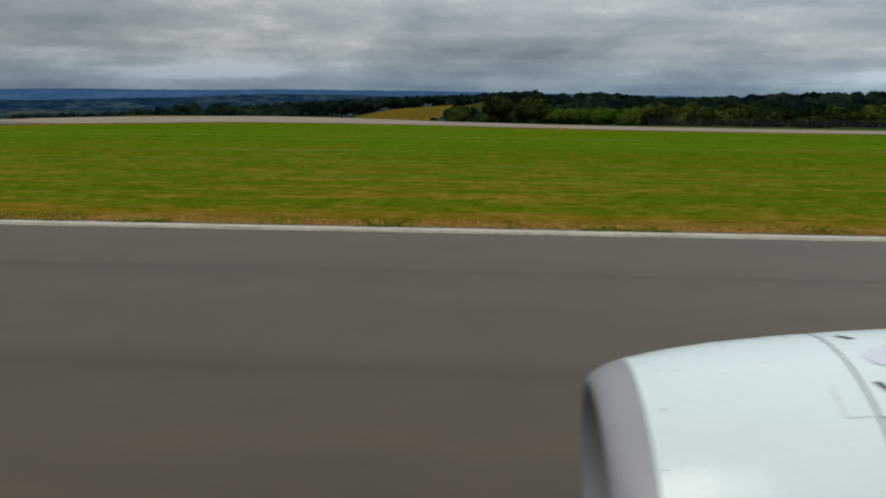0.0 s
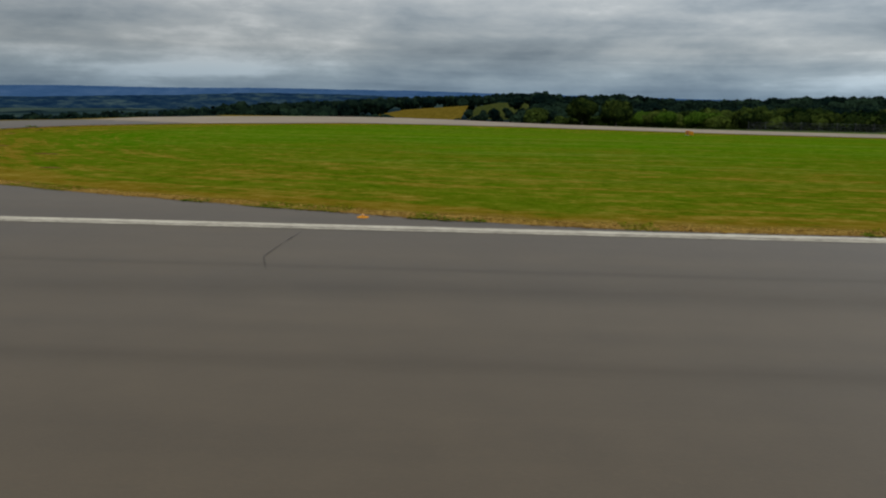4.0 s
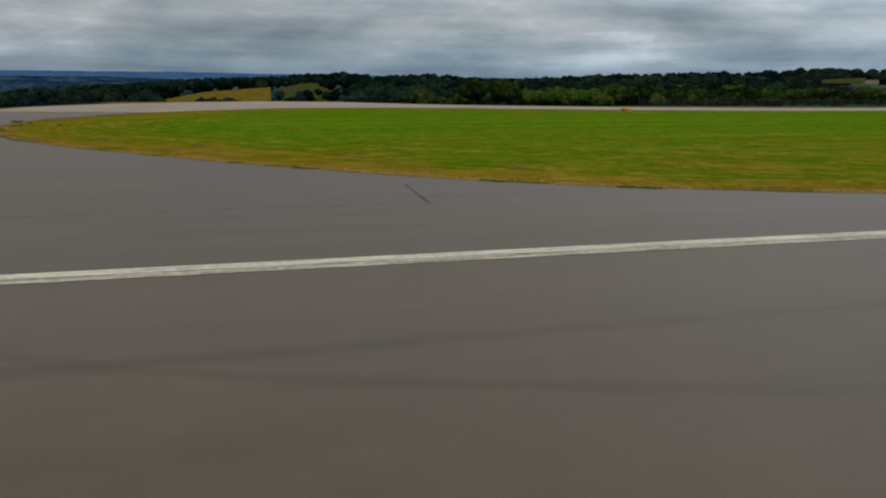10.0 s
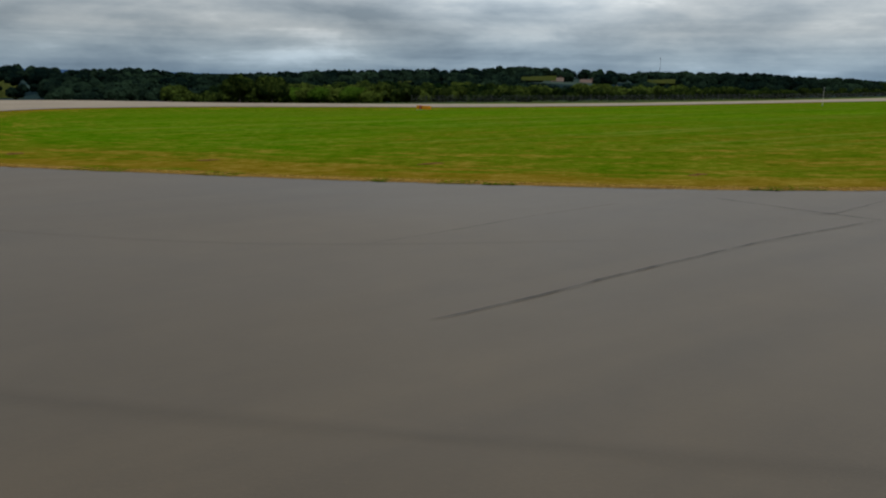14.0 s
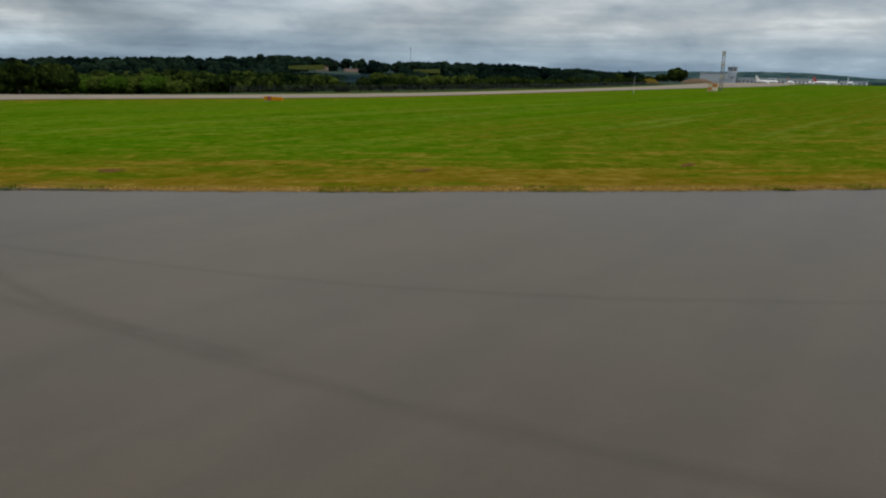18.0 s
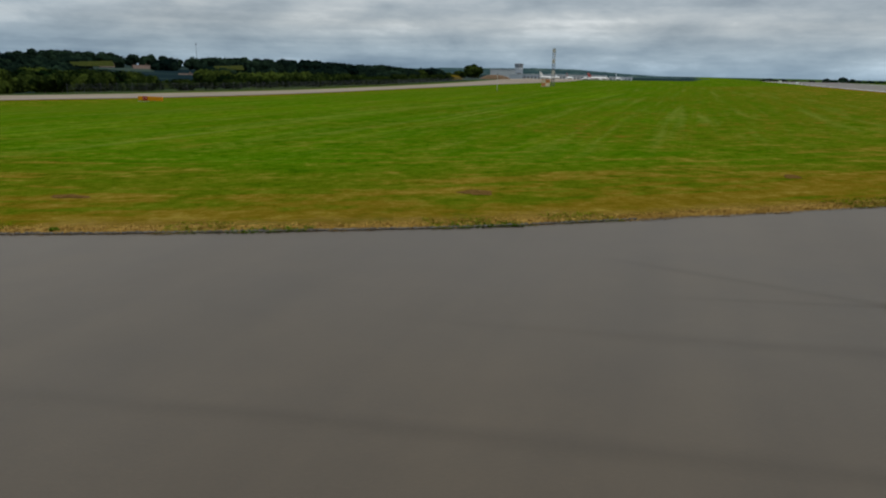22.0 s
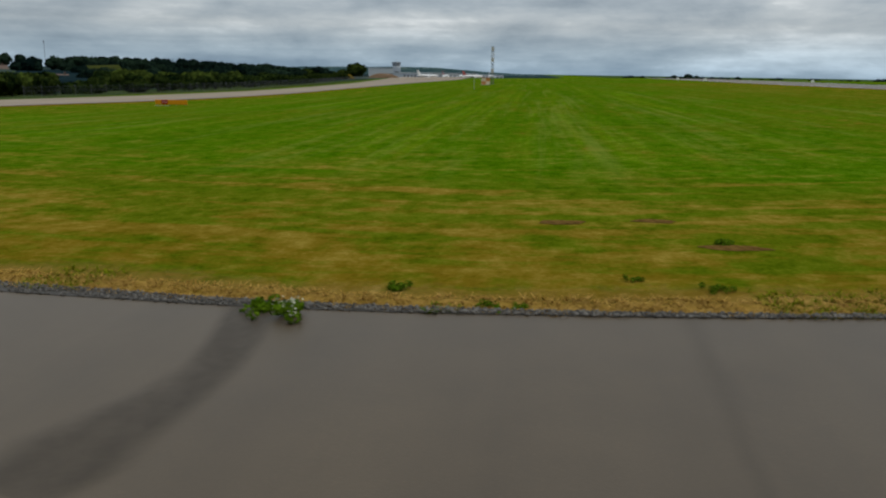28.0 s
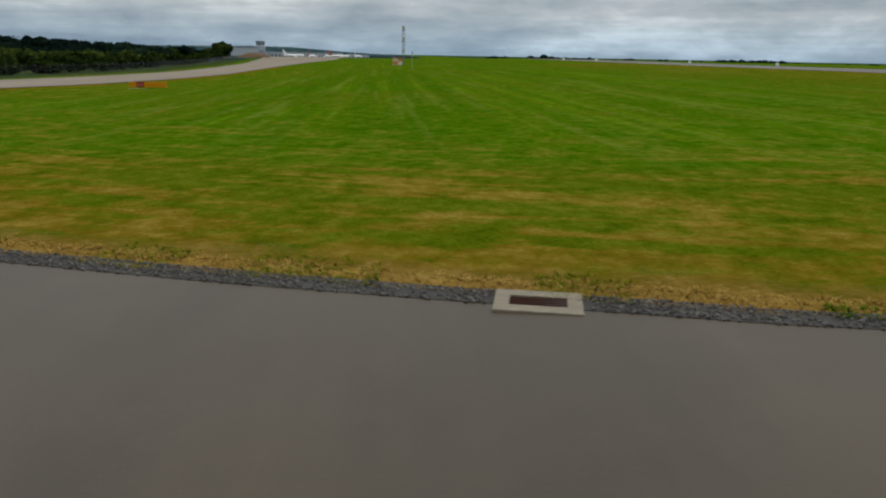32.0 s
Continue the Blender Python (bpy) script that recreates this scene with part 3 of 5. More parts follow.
def woodland(name, label, rows, mat, seed, count, size):
    """Rows of (radius, start bearing, end bearing, spacing, height kept below the skyline)."""
    rnd = np.random.default_rng(seed)
    crowns = []
    for radius, a0, a1, gap, drop in rows:
        step = math.degrees(gap / radius)
        a = a0
        while a < a1:
            az = a + rnd.uniform(-0.4, 0.4) * step
            r = radius * (1 + rnd.uniform(-0.055, 0.055))
            aw = radians(swing(az))
            x, y = CX + r * math.sin(aw), CY + r * math.cos(aw)
            wide = gap * rnd.uniform(1.3, 2.5)
            if x > 20 and y < fence_y(x) + 7 + wide * 0.5:
                a += step
                continue
            top = 3.0 + (np.interp(az, WOOD_SKY_AZ, WOOD_SKY_Z) - 3.0) * r / 600 - drop * (0.75 + 0.5 * rnd.random()) + rnd.normal() * 0.4 + (wide / gap - 1.9) * 0.7
            for hx, hy, hz in CLEARINGS:
                way = Vector((-94 - hx, 80 - hy))
                gone = Vector((x - hx, y - hy)).dot(way) / way.length_squared
                if -0.015 < gone < 1 and (Vector((x - hx, y - hy)) - way * gone).length < 7 + wide * 0.3:
                    top = min(top, hz + (3.0 - hz) * gone)
            g = float(land(x, y))
            tall = max(min(top - g + 0.5, wide * rnd.uniform(0.8, 1.15)), wide * 0.55)
            v, f = crown(tall, wide, rnd, count, size, 0.02)
            v[:, 2] += top - tall
            tone = 0.5 + 1.1 * noise.noise((x * 0.016, y * 0.016, seed)) + 0.5 * noise.noise((x * 0.05, y * 0.05, seed)) + rnd.normal() * 0.1
            crowns.append((v + np.array([x, y, 0]), f, tone))
            a += step * rnd.uniform(0.75, 1.25)
    ob = new(name, wood_mesh(name, crowns, mat))
    return tagged(ob, label, "woodland", kind="stuff")


woodland("woodland", "dark broadleaf wood along the ridge", [
    (600, 9.5, 70, 5.5, 0.5), (588, 9.5, 70, 6.5, 1.3), (575, 7.6, 10.5, 5, 3.5), (545, 3.8, 9.3, 5, 14), (560, 9.8, 68, 8, 3.0), (520, 10, 66, 8, 5.5), (470, 10, 64, 8, 7.5), (410, 10, 62, 8, 9.0), (360, 10, 40, 8, 9.5),
    (820, -14, 9.5, 6.5, 0.5), (805, -15, 9, 7, 1.2), (780, -16, 8.5, 9, 3), (730, -15, -3.2, 9, 1.5), (600, -18, -4.4, 8, 1.0), (480, -22, -4.6, 8, 2.5), (380, -27, -4.8, 8, 4), (300, -34, -10, 7, 0.3), (300, -10, -3.6, 7, 6.5), (300, -3.6, 1.0, 5, 9.5), (250, -40, -12, 6, 1.6)], LEAF_DARK, 3, 240, 0.62)
woodland("shrubbery", "mixed green shrubs and young trees on the slope", [
    (330, 22, 70, 5, 7.0), (290, 20, 70, 5, 6.0), (255, 20, 66, 4.2, 5.4), (225, 19, 60, 3.8, 5.0), (200, 16, 52, 3.2, 5.0)], LEAF_MID, 5, 300, 0.40)


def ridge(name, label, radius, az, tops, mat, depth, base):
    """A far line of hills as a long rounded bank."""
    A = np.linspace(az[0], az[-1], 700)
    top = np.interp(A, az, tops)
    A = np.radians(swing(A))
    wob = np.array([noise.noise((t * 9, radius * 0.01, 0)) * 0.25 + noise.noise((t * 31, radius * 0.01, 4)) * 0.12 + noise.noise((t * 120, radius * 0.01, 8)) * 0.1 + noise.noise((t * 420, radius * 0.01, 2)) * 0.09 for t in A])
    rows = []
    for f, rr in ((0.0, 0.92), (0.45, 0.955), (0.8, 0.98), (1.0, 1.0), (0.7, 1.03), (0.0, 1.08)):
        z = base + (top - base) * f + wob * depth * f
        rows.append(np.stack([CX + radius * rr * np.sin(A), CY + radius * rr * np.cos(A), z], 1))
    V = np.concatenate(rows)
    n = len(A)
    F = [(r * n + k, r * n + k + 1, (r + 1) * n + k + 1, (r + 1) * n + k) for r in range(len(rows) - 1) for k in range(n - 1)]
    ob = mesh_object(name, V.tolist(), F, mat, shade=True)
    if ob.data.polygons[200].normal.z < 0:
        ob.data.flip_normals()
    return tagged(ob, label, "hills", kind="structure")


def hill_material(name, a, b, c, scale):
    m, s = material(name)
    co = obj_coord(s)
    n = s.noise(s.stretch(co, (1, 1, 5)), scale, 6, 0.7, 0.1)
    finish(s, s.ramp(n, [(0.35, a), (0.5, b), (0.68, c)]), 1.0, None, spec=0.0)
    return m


# distance haze is painted into these hill colours as a blue tint
HAZE_FAR = hill_material("haze_blue_far_hills", (0.024, 0.058, 0.122), (0.032, 0.068, 0.138), (0.050, 0.090, 0.160), 0.006)
HAZE_MID = hill_material("haze_blue_green_valley", (0.004, 0.013, 0.032), (0.009, 0.024, 0.044), (0.040, 0.064, 0.066), 0.022)
HAZE_NEAR = hill_material("haze_tinted_wooded_slope", (0.016, 0.036, 0.040), (0.030, 0.056, 0.058), (0.062, 0.088, 0.078), 0.03)
ridge("backdrop_hills", "distant moorland hills coloured haze blue", 4000, [-62, -40, -31, -26, -17, -9, -3, 7.5, 16.5, 30, 45], [8, 6, 8, 11, 13, 18, 15, 7, 0, -10, -20], HAZE_FAR, 14, -90)
ridge("backdrop_valley", "valley side with fields and woods, tinted haze blue-green", 2400, [-62, -45, -31, -20, -12.5, -7.5, -0.5, 5.5], [-24, -24, -26, -13, -3.5, -3.5, -12, -21], HAZE_MID, 12, -95)
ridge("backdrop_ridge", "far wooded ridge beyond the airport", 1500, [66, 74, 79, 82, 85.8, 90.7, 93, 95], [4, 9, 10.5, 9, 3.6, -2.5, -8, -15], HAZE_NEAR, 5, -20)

# ---------------------------------------------------------------- simple solids
def box(bm, x0, x1, y0, y1, z0, z1, bevel=0.0):
    vs = [bm.verts.new((x, y, z)) for x in (x0, x1) for y in (y0, y1) for z in (z0, z1)]
    for f in ((0, 1, 3, 2), (4, 6, 7, 5), (0, 4, 5, 1), (2, 3, 7, 6), (0, 2, 6, 4), (1, 5, 7, 3)):
        bm.faces.new([vs[i] for i in f])
    if bevel:
        bmesh.ops.bevel(bm, geom=list({e for v in vs for e in v.link_edges}), offset=bevel, segments=2, affect="EDGES", profile=0.6)


def box_part(name, b, mat, parent, label="", bevel=0.0):
    bm = bmesh.new()
    box(bm, *b, bevel)
    bmesh.ops.recalc_face_normals(bm, faces=bm.faces)
    return part(name, bm, mat, parent, label)


def tube(bm, a, b, r0, r1, n=8, caps=True):
    a, b = Vector(a), Vector(b)
    q = (b - a).to_track_quat("Z", "Y").to_matrix()
    rings = []
    for c, r in ((a, r0), (b, r1)):
        rings.append([bm.verts.new(c + q @ Vector((math.cos(6.28318 * i / n) * r, math.sin(6.28318 * i / n) * r, 0))) for i in range(n)])
    for i in range(n):
        bm.faces.new((rings[0][i], rings[0][(i + 1) % n], rings[1][(i + 1) % n], rings[1][i]))
    if caps:
        bm.faces.new(rings[0][::-1])
        bm.faces.new(rings[1])


def lathe(bm, prof, n=32, axis="z", caps=False):
    rings = []
    for r, h in prof:
        ring = []
        for i in range(n):
            c, s = math.cos(6.283185 * i / n) * r, math.sin(6.283185 * i / n) * r
            ring.append(bm.verts.new((c, s, h) if axis == "z" else (h, c, s)))
        rings.append(ring)
    for a, b in zip(rings[:-1], rings[1:]):
        for i in range(n):
            bm.faces.new((a[i], a[(i + 1) % n], b[(i + 1) % n], b[i]))
    if caps:
        bm.faces.new(rings[0][::-1])
        bm.faces.new(rings[-1])
    bmesh.ops.recalc_face_normals(bm, faces=bm.faces)


def thing(name, at, turn, label, category, group=""):
    ob = new(name)
    ob.empty_display_size = 0.2
    ob.matrix_world = pose(*at, 0, 0, turn)
    return tagged(ob, label, category, group)


def on_land(x, y, up_=0.0):
    return (x, y, float(land(x, y)) + up_)


# ---------------------------------------------------------------- fields on the far slope
def stubble(name, a, b, c):
    m, s = material(name)
    co = obj_coord(s)
    n = s.noise(s.stretch(co, (0.3, 0.05, 0.3), 20), 1.0, 5, 0.65)
    n2 = s.noise(co, 0.5, 4, 0.6)
    k = s.math("ADD", s.math("MULTIPLY", n, 0.6), s.math("MULTIPLY", n2, 0.4))
    finish(s, s.ramp(k, [(0.35, a), (0.52, b), (0.68, c)]), 1.0, n2, 0.4, 0.2, spec=0.0)
    return m


STUBBLE = stubble("straw_stubble", (0.070, 0.050, 0.006), (0.094, 0.066, 0.009), (0.125, 0.086, 0.015))
MEADOW = stubble("pale_meadow", (0.022, 0.030, 0.007), (0.034, 0.040, 0.010), (0.052, 0.052, 0.014))


def slope_field(name, label, az, tops, r_top, r_low, z_low, mat):
    A = np.linspace(az[0], az[-1], 24)
    T = np.interp(A, az, tops)
    V, n = [], len(A)
    for f in np.linspace(0, 1, 9):
        r = r_low + (r_top - r_low) * f
        z = z_low + (T - z_low) * f
        V += [(CX + r * math.sin(radians(swing(a))), CY + r * math.cos(radians(swing(a))), zz) for a, zz in zip(A, z)]
    F = [(r * n + k, r * n + k + 1, (r + 1) * n + k + 1, (r + 1) * n + k) for r in range(8) for k in range(n - 1)]
    ob = mesh_object(name, V, F, mat, shade=True)
    if ob.data.polygons[0].normal.z < 0:
        ob.data.flip_normals()
    return tagged(ob, label, "field", kind="structure")


slope_field("field", "tan stubble field between dark woods", [-3.9, -1.3, 3.6], [-18, -11.8, -7], 700, 540, -17.5, STUBBLE)
slope_field("field", "olive meadow beside the stubble field", [4.2, 5.9, 8.6], [-8, -3.8, -3], 700, 560, -15, MEADOW)
slope_field("field", "small dry meadow among the trees", [32.3, 35.5], [-1.6, 0.1], 452, 430, -4.5, MEADOW)
slope_field("field", "pale green clearing in the woods", [43.8, 46.4], [3.4, 4.6], 516, 500, 1.2, MEADOW)
slope_field("field", "pale green clearing in the woods", [53.0, 55.0], [2.6, 3.4], 516, 500, 0.6, MEADOW)


# ---------------------------------------------------------------- trees that stand alone
def tree(name, at, height, width, mat, seed, label, group="", count=1500, size=0.32, trunk=0.28):
    rnd = np.random.default_rng(seed)
    root = thing(name, at, 0, label, "tree", group)
    bm = bmesh.new()
    tube(bm, (0, 0, -0.4), (0, 0, height * 0.35), height * 0.045, height * 0.03, 8)
    tube(bm, (0, 0, height * 0.35), (0.1, 0, height * 0.75), height * 0.03, height * 0.012, 7)
    part("trunk", bm, BARK, root)
    for i in range(5):
        a = i * 1.3 + rnd.random()
        bm = bmesh.new()
        h0 = height * (0.28 + 0.06 * i)
        tube(bm, (0, 0, h0), (math.cos(a) * width * 0.3, math.sin(a) * width * 0.3, h0 + height * 0.2), height * 0.016, height * 0.006, 6)
        part("limb", bm, BARK, root)
    ob = new("crown", wood_mesh("crown", [(*crown(height, width, rnd, count, size, trunk), 0.35 + 0.3 * rnd.random())], mat))
    ob.parent = root
    return root


tree("tree", on_land(0.82, 214.98), 7.4, 8.6, LEAF_MID, 11, "round dark green tree behind the taxiway", "tree pair", 2200, 0.33, 0.16)
tree("tree", on_land(10.19, 215.77), 7.0, 8.8, LEAF_MID, 12, "round dark green tree behind the taxiway", "tree pair", 2200, 0.33, 0.16)
light_bush = tree("bush", on_land(23.13, 212.96), 4.2, 6.6, LEAF_LIGHT, 13, "light green bush on the bank", "", 1100, 0.26, 0.1)
for bx, by, bt in ((29.45, 207.29, 40), (17.7, 219.15, 100), (36.1, 213.28, 200)):
    copy_thing(light_bush, pose(*on_land(bx, by), 0, 0, bt))
round_tree = tree("tree", (551.27, 243.5, -5.2), 14, 17, LEAF_MID, 14, "round dark green tree near the control tower", "trees near the tower", 1500, 0.6, 0.06)
for rx, ry, size in ((536, 251, 0.62), (521, 256, 0.5), (505, 262, 0.66), (488, 266, 0.55), (566, 259, 0.6), (470, 262, 0.62)):
    copy_thing(round_tree, pose(rx, ry, -5.4, 0, 0, rx * 7.0) @ Matrix.Diagonal((size * 1.25, size, size, 1)))
shrub = tree("shrub", on_land(56, 200), 3.4, 4.6, LEAF_MID, 15, "green shrub behind the perimeter fence", "shrubs along the fence", 420, 0.30, 0.04)
srnd = random.Random(5)
for k in range(78):
    sx = 38 + k * 4.6 + srnd.uniform(-2.2, 2.2)
    sy = fence_y(sx) + srnd.uniform(3.5, 11)
    tall = srnd.uniform(0.55, 1.25)
    copy_thing(shrub, pose(*on_land(sx, sy), 0, 0, srnd.uniform(0, 360)) @ Matrix.Diagonal((srnd.uniform(0.8, 1.5), srnd.uniform(0.8, 1.5), tall, 1)))
horizon_tree = tree("tree", (1083.99, -127.51, -6.4), 11.5, 13, LEAF_DARK, 16, "dark tree on the eastern skyline", "skyline trees", 700, 0.8, 0.12)
for hx, hy, hs in ((1087, -107, 0), (1085, -117, 50), (1082, -138, 90), (1080, -146, 140), (1078, -158, 200), (1076, -171, 260), (1072, -193, 310), (1054, -245, 20)):
    copy_thing(horizon_tree, pose(hx, hy - 1.2, -8.6 - (hs % 3) * 0.8, 0, 0, hs))
low_tree = tree("tree", (731.67, -247.07, -7.6), 9.0, 13, LEAF_DARK, 17, "broad dark tree in a clump by the runway end", "clump beyond the runway", 900, 0.55, 0.08)
for k in range(8):
    copy_thing(low_tree, pose(730 - k * 3.51, -252 - k * 7.24, -7.4 + 0.35 * (k % 3), 0, 0, k * 70))
rnd = np.random.default_rng(21)
hedge = []
for az in np.arange(93.4, 121, 0.16):
    if rnd.random() < 0.35 + 0.5 * (noise.noise((az * 0.5, 3, 1)) < 0.12):
        continue
    r = rnd.uniform(820, 930)
    x, y = CX + r * math.sin(radians(swing(az))), CY + r * math.cos(radians(swing(az)))
    v, f = crown(rnd.uniform(1.6, 3.4), rnd.uniform(5, 11), rnd, 60, 0.5, 0.02)
    hedge.append((v + np.array([x, y, -2.6 + rnd.uniform(-1.0, 0.4)]), f, rnd.random()))
tagged(new("hedgerow", wood_mesh("hedgerow", hedge, LEAF_DARK)), "far hedgerow and scrub on the skyline", "hedge", kind="stuff")

# ---------------------------------------------------------------- perimeter fence
STEEL = plain("galvanised_steel", (0.12, 0.125, 0.13), 0.45, 0.7, 0.5)
CONCRETE = plain("weathered_concrete", (0.36, 0.34, 0.29), 0.9, vary=0.25, scale=4.0, bump=0.3)
FENCE = thing("fence", (0, 0, 0), 0, "grey chain-link perimeter fence on concrete posts", "fence")
bm = bmesh.new()
box(bm, -0.022, 0.022, -0.022, 0.022, -0.4, 1.9, 0.0)
box(bm, -0.02, 0.02, -0.022, 0.25, 1.88, 2.0, 0.0)
bmesh.ops.recalc_face_normals(bm, faces=bm.faces)
FENCE_POST = plain("dull_grey_post", (0.060, 0.066, 0.068), 0.8)
first_post = part("post", bm, FENCE_POST, FENCE)
FENCE_X = [36 + 3.6 * k for k in range(119)]


first_post.location = on_land(FENCE_X[0], fence_y(FENCE_X[0]))
for fx in FENCE_X[1:]:
    p = first_post.copy()
    scene.collection.objects.link(p)
    p.location = on_land(fx, fence_y(fx))
for z0 in (0.1, 1.0, 1.8):
    bm = bmesh.new()
    for a, b in zip(FENCE_X[:-1], FENCE_X[1:]):
        tube(bm, on_land(a, fence_y(a), z0), on_land(b, fence_y(b), z0), 0.012, 0.012, 4, False)
    part("rail_wire", bm, FENCE_POST, FENCE)
wire_v, wire_f = [], []
for a, b in zip(FENCE_X[:-1], FENCE_X[1:]):
    for k in range(24):
        t0, t1 = k / 24, (k + 1) / 24
        for lo, hi in ((0.1, 1.8), (1.8, 0.1)):
            xa, xb = a + (b - a) * t0, a + (b - a) * t1
            pa, pb = Vector(on_land(xa, fence_y(xa), lo)), Vector(on_land(xb, fence_y(xb), hi))
            n0 = len(wire_v)
            wire_v += [pa + Vector((-0.004, 0, 0)), pa + Vector((0.004, 0, 0)), pb + Vector((0.004, 0, 0)), pb + Vector((-0.004, 0, 0))]
            wire_f.append((n0, n0 + 1, n0 + 2, n0 + 3))
mesh_object("chain_link", wire_v, wire_f, FENCE_POST, FENCE)

# ---------------------------------------------------------------- taxiway sign
YELLOW = plain("yellow_sign_face", (0.50, 0.20, 0.006), 0.8, spec=0.08, vary=0.1)
RED = plain("red_sign_face", (0.26, 0.012, 0.005), 0.8, spec=0.08, vary=0.1)
CLAD_SIGN = plain("faded_white_lettering", (0.40, 0.38, 0.34), 0.6)
WHITE = plain("white_paint", (0.75, 0.75, 0.73), 0.45, vary=0.06)
BLACK = plain("black_rubber", (0.02, 0.02, 0.02), 0.6)
sign = thing("taxiway_sign", on_land(11.93, 147.45), 0, "long yellow taxiway sign with a red panel", "sign")
box_part("yellow_panel", (-0.10, 0.10, -2.95, 0.62, 0.22, 0.98), YELLOW, sign, "yellow panel", 0.02)
red_panel = box_part("red_panel", (-0.11, 0.11, 0.65, 1.85, 0.22, 0.98), RED, sign, "red panel", 0.02)
box_part("end_panel", (-0.10, 0.10, 1.88, 3.0, 0.22, 0.98), YELLOW, sign, "yellow panel", 0.02)
for my in (0.88, 1.2, 1.52):
    box_part("marking", (-0.118, -0.112, my, my + 0.09, 0.45, 0.78), CLAD_SIGN, red_panel)
for ly in (-2.6, -0.9, 0.4, 1.3, 2.6):
    box_part("leg", (-0.04, 0.04, ly - 0.04, ly + 0.04, -0.1, 0.22), STEEL, sign)
box_part("base_slab", (-0.16, 0.16, -3.0, 3.05, -0.1, 0.02), CONCRETE, sign)
sign.scale = (0.8, 0.80, 0.85)

# ---------------------------------------------------------------- aerial mast and its hut
REDWHITE_A = plain("faded_orange_paint", (0.42, 0.17, 0.05), 0.55)
CREAM = plain("dirty_cream_paint", (0.55, 0.47, 0.34), 0.6)
hut = thing("equipment_hut", on_land(171.81, 111.8), 8, "orange and cream chequered equipment hut on the grass", "hut")
box_part("plinth", (-1.5, 1.5, -1.6, 1.6, -0.2, 0.12), CONCRETE, hut)
for iy in range(2):
    for iz in range(2):
        box_part("panel", (-1.32, 1.32, -1.4 + iy * 1.4, -1.4 + iy * 1.4 + 1.395, 0.12 + iz * 1.08, 0.12 + iz * 1.08 + 1.075), REDWHITE_A if (iy + iz) % 2 else CREAM, hut)
box_part("roof", (-1.45, 1.45, -1.55, 1.55, 2.28, 2.38), REDWHITE_A, hut, "flat orange roof", 0.02)
mast = thing("aerial_mast", on_land(173.98, 109.74), 0, "tall grey lattice aerial mast with pale aerial panels", "mast")
TOP = 12.6
for sx, sy in ((-0.45, -0.45), (0.45, -0.45), (0.45, 0.45), (-0.45, 0.45)):
    bm = bmesh.new()
    tube(bm, (sx, sy, -0.2), (sx * 0.8, sy * 0.8, TOP), 0.06, 0.05, 5)
    part("upright", bm, STEEL, mast)
for k in range(14):
    z0, z1 = k * 0.9, (k + 1) * 0.9
    bm = bmesh.new()
    for (ax, ay), (bx, by) in zip(((-0.45, -0.45), (0.45, -0.45), (0.45, 0.45), (-0.45, 0.45)), ((0.45, -0.45), (0.45, 0.45), (-0.45, 0.45), (-0.45, -0.45))):
        tube(bm, (ax * 0.95, ay * 0.95, z0), (bx * 0.95, by * 0.95, z1), 0.035, 0.035, 4, False)
        tube(bm, (ax * 0.95, ay * 0.95, z1), (bx * 0.95, by * 0.95, z1), 0.035, 0.035, 4, False)
    part("bracing", bm, CLAD_SIGN if (k // 3) % 2 else STEEL, mast)
for z0 in (4.0, 7.6, 11.2):
    box_part("aerial_panel", (-0.75, -0.6, -0.45, 0.45, z0, z0 + 1.3), CLAD_SIGN, mast, "pale aerial panel", 0.03)
    box_part("aerial_bracket", (-0.6, -0.3, -0.08, 0.08, z0 + 0.5, z0 + 0.7), STEEL, mast)
pole = thing("marker_pole", on_land(94.97, 109.87), 0, "thin grey monitor pole standing in the grass", "pole")
bm = bmesh.new()
tube(bm, (0, 0, -0.2), (0, 0, 4.2), 0.045, 0.035, 8)
part("shaft", bm, CLAD_SIGN, pole)
box_part("foot", (-0.2, 0.2, -0.2, 0.2, -0.1, 0.05), FENCE_POST, pole)
box_part("aerial_box", (-0.12, 0.12, -0.12, 0.12, 3.7, 4.1), STEEL, pole, "small grey box", 0.02)

# ---------------------------------------------------------------- airport buildings far off
GLASS = plain("tinted_glass", (0.13, 0.15, 0.17), 0.1, 0.0, 0.6)
CLAD = plain("pale_grey_cladding", (0.46, 0.50, 0.54), 0.6, vary=0.1)
CLAD_DARK = plain("blue_grey_cladding", (0.16, 0.19, 0.22), 0.6, vary=0.1)
# this blue-grey has the haze of distance mixed into it
TOWER_GREY = plain("haze_tinted_blue_grey", (0.30, 0.35, 0.40), 0.7, vary=0.1)
HANGAR_GREY = plain("weathered_grey_cladding", (0.36, 0.40, 0.42), 0.7, vary=0.12)
EARTH = plain("bare_brown_earth", (0.105, 0.062, 0.030), 0.95, vary=0.35, scale=0.4, bump=0.5)
tower = thing("control_tower", (685, 233.5, -9.4), 15, "grey concrete control tower with a glazed cab", "tower")
box_part("shaft", (-4.2, 4.2, -4.2, 4.2, 0, 16.4), TOWER_GREY, tower, "pale concrete shaft", 0.1)
bm = bmesh.new()
lathe(bm, [(4.2, 16.0), (4.5, 17.0), (4.8, 17.6), (4.8, 18.0)], 8, "z", True)
part("gallery", bm, CLAD, tower)
bm = bmesh.new()
lathe(bm, [(4.1, 18.0), (4.7, 21.6)], 8, "z", True)
cab = part("cab", bm, GLASS, tower, "tinted glass cab")
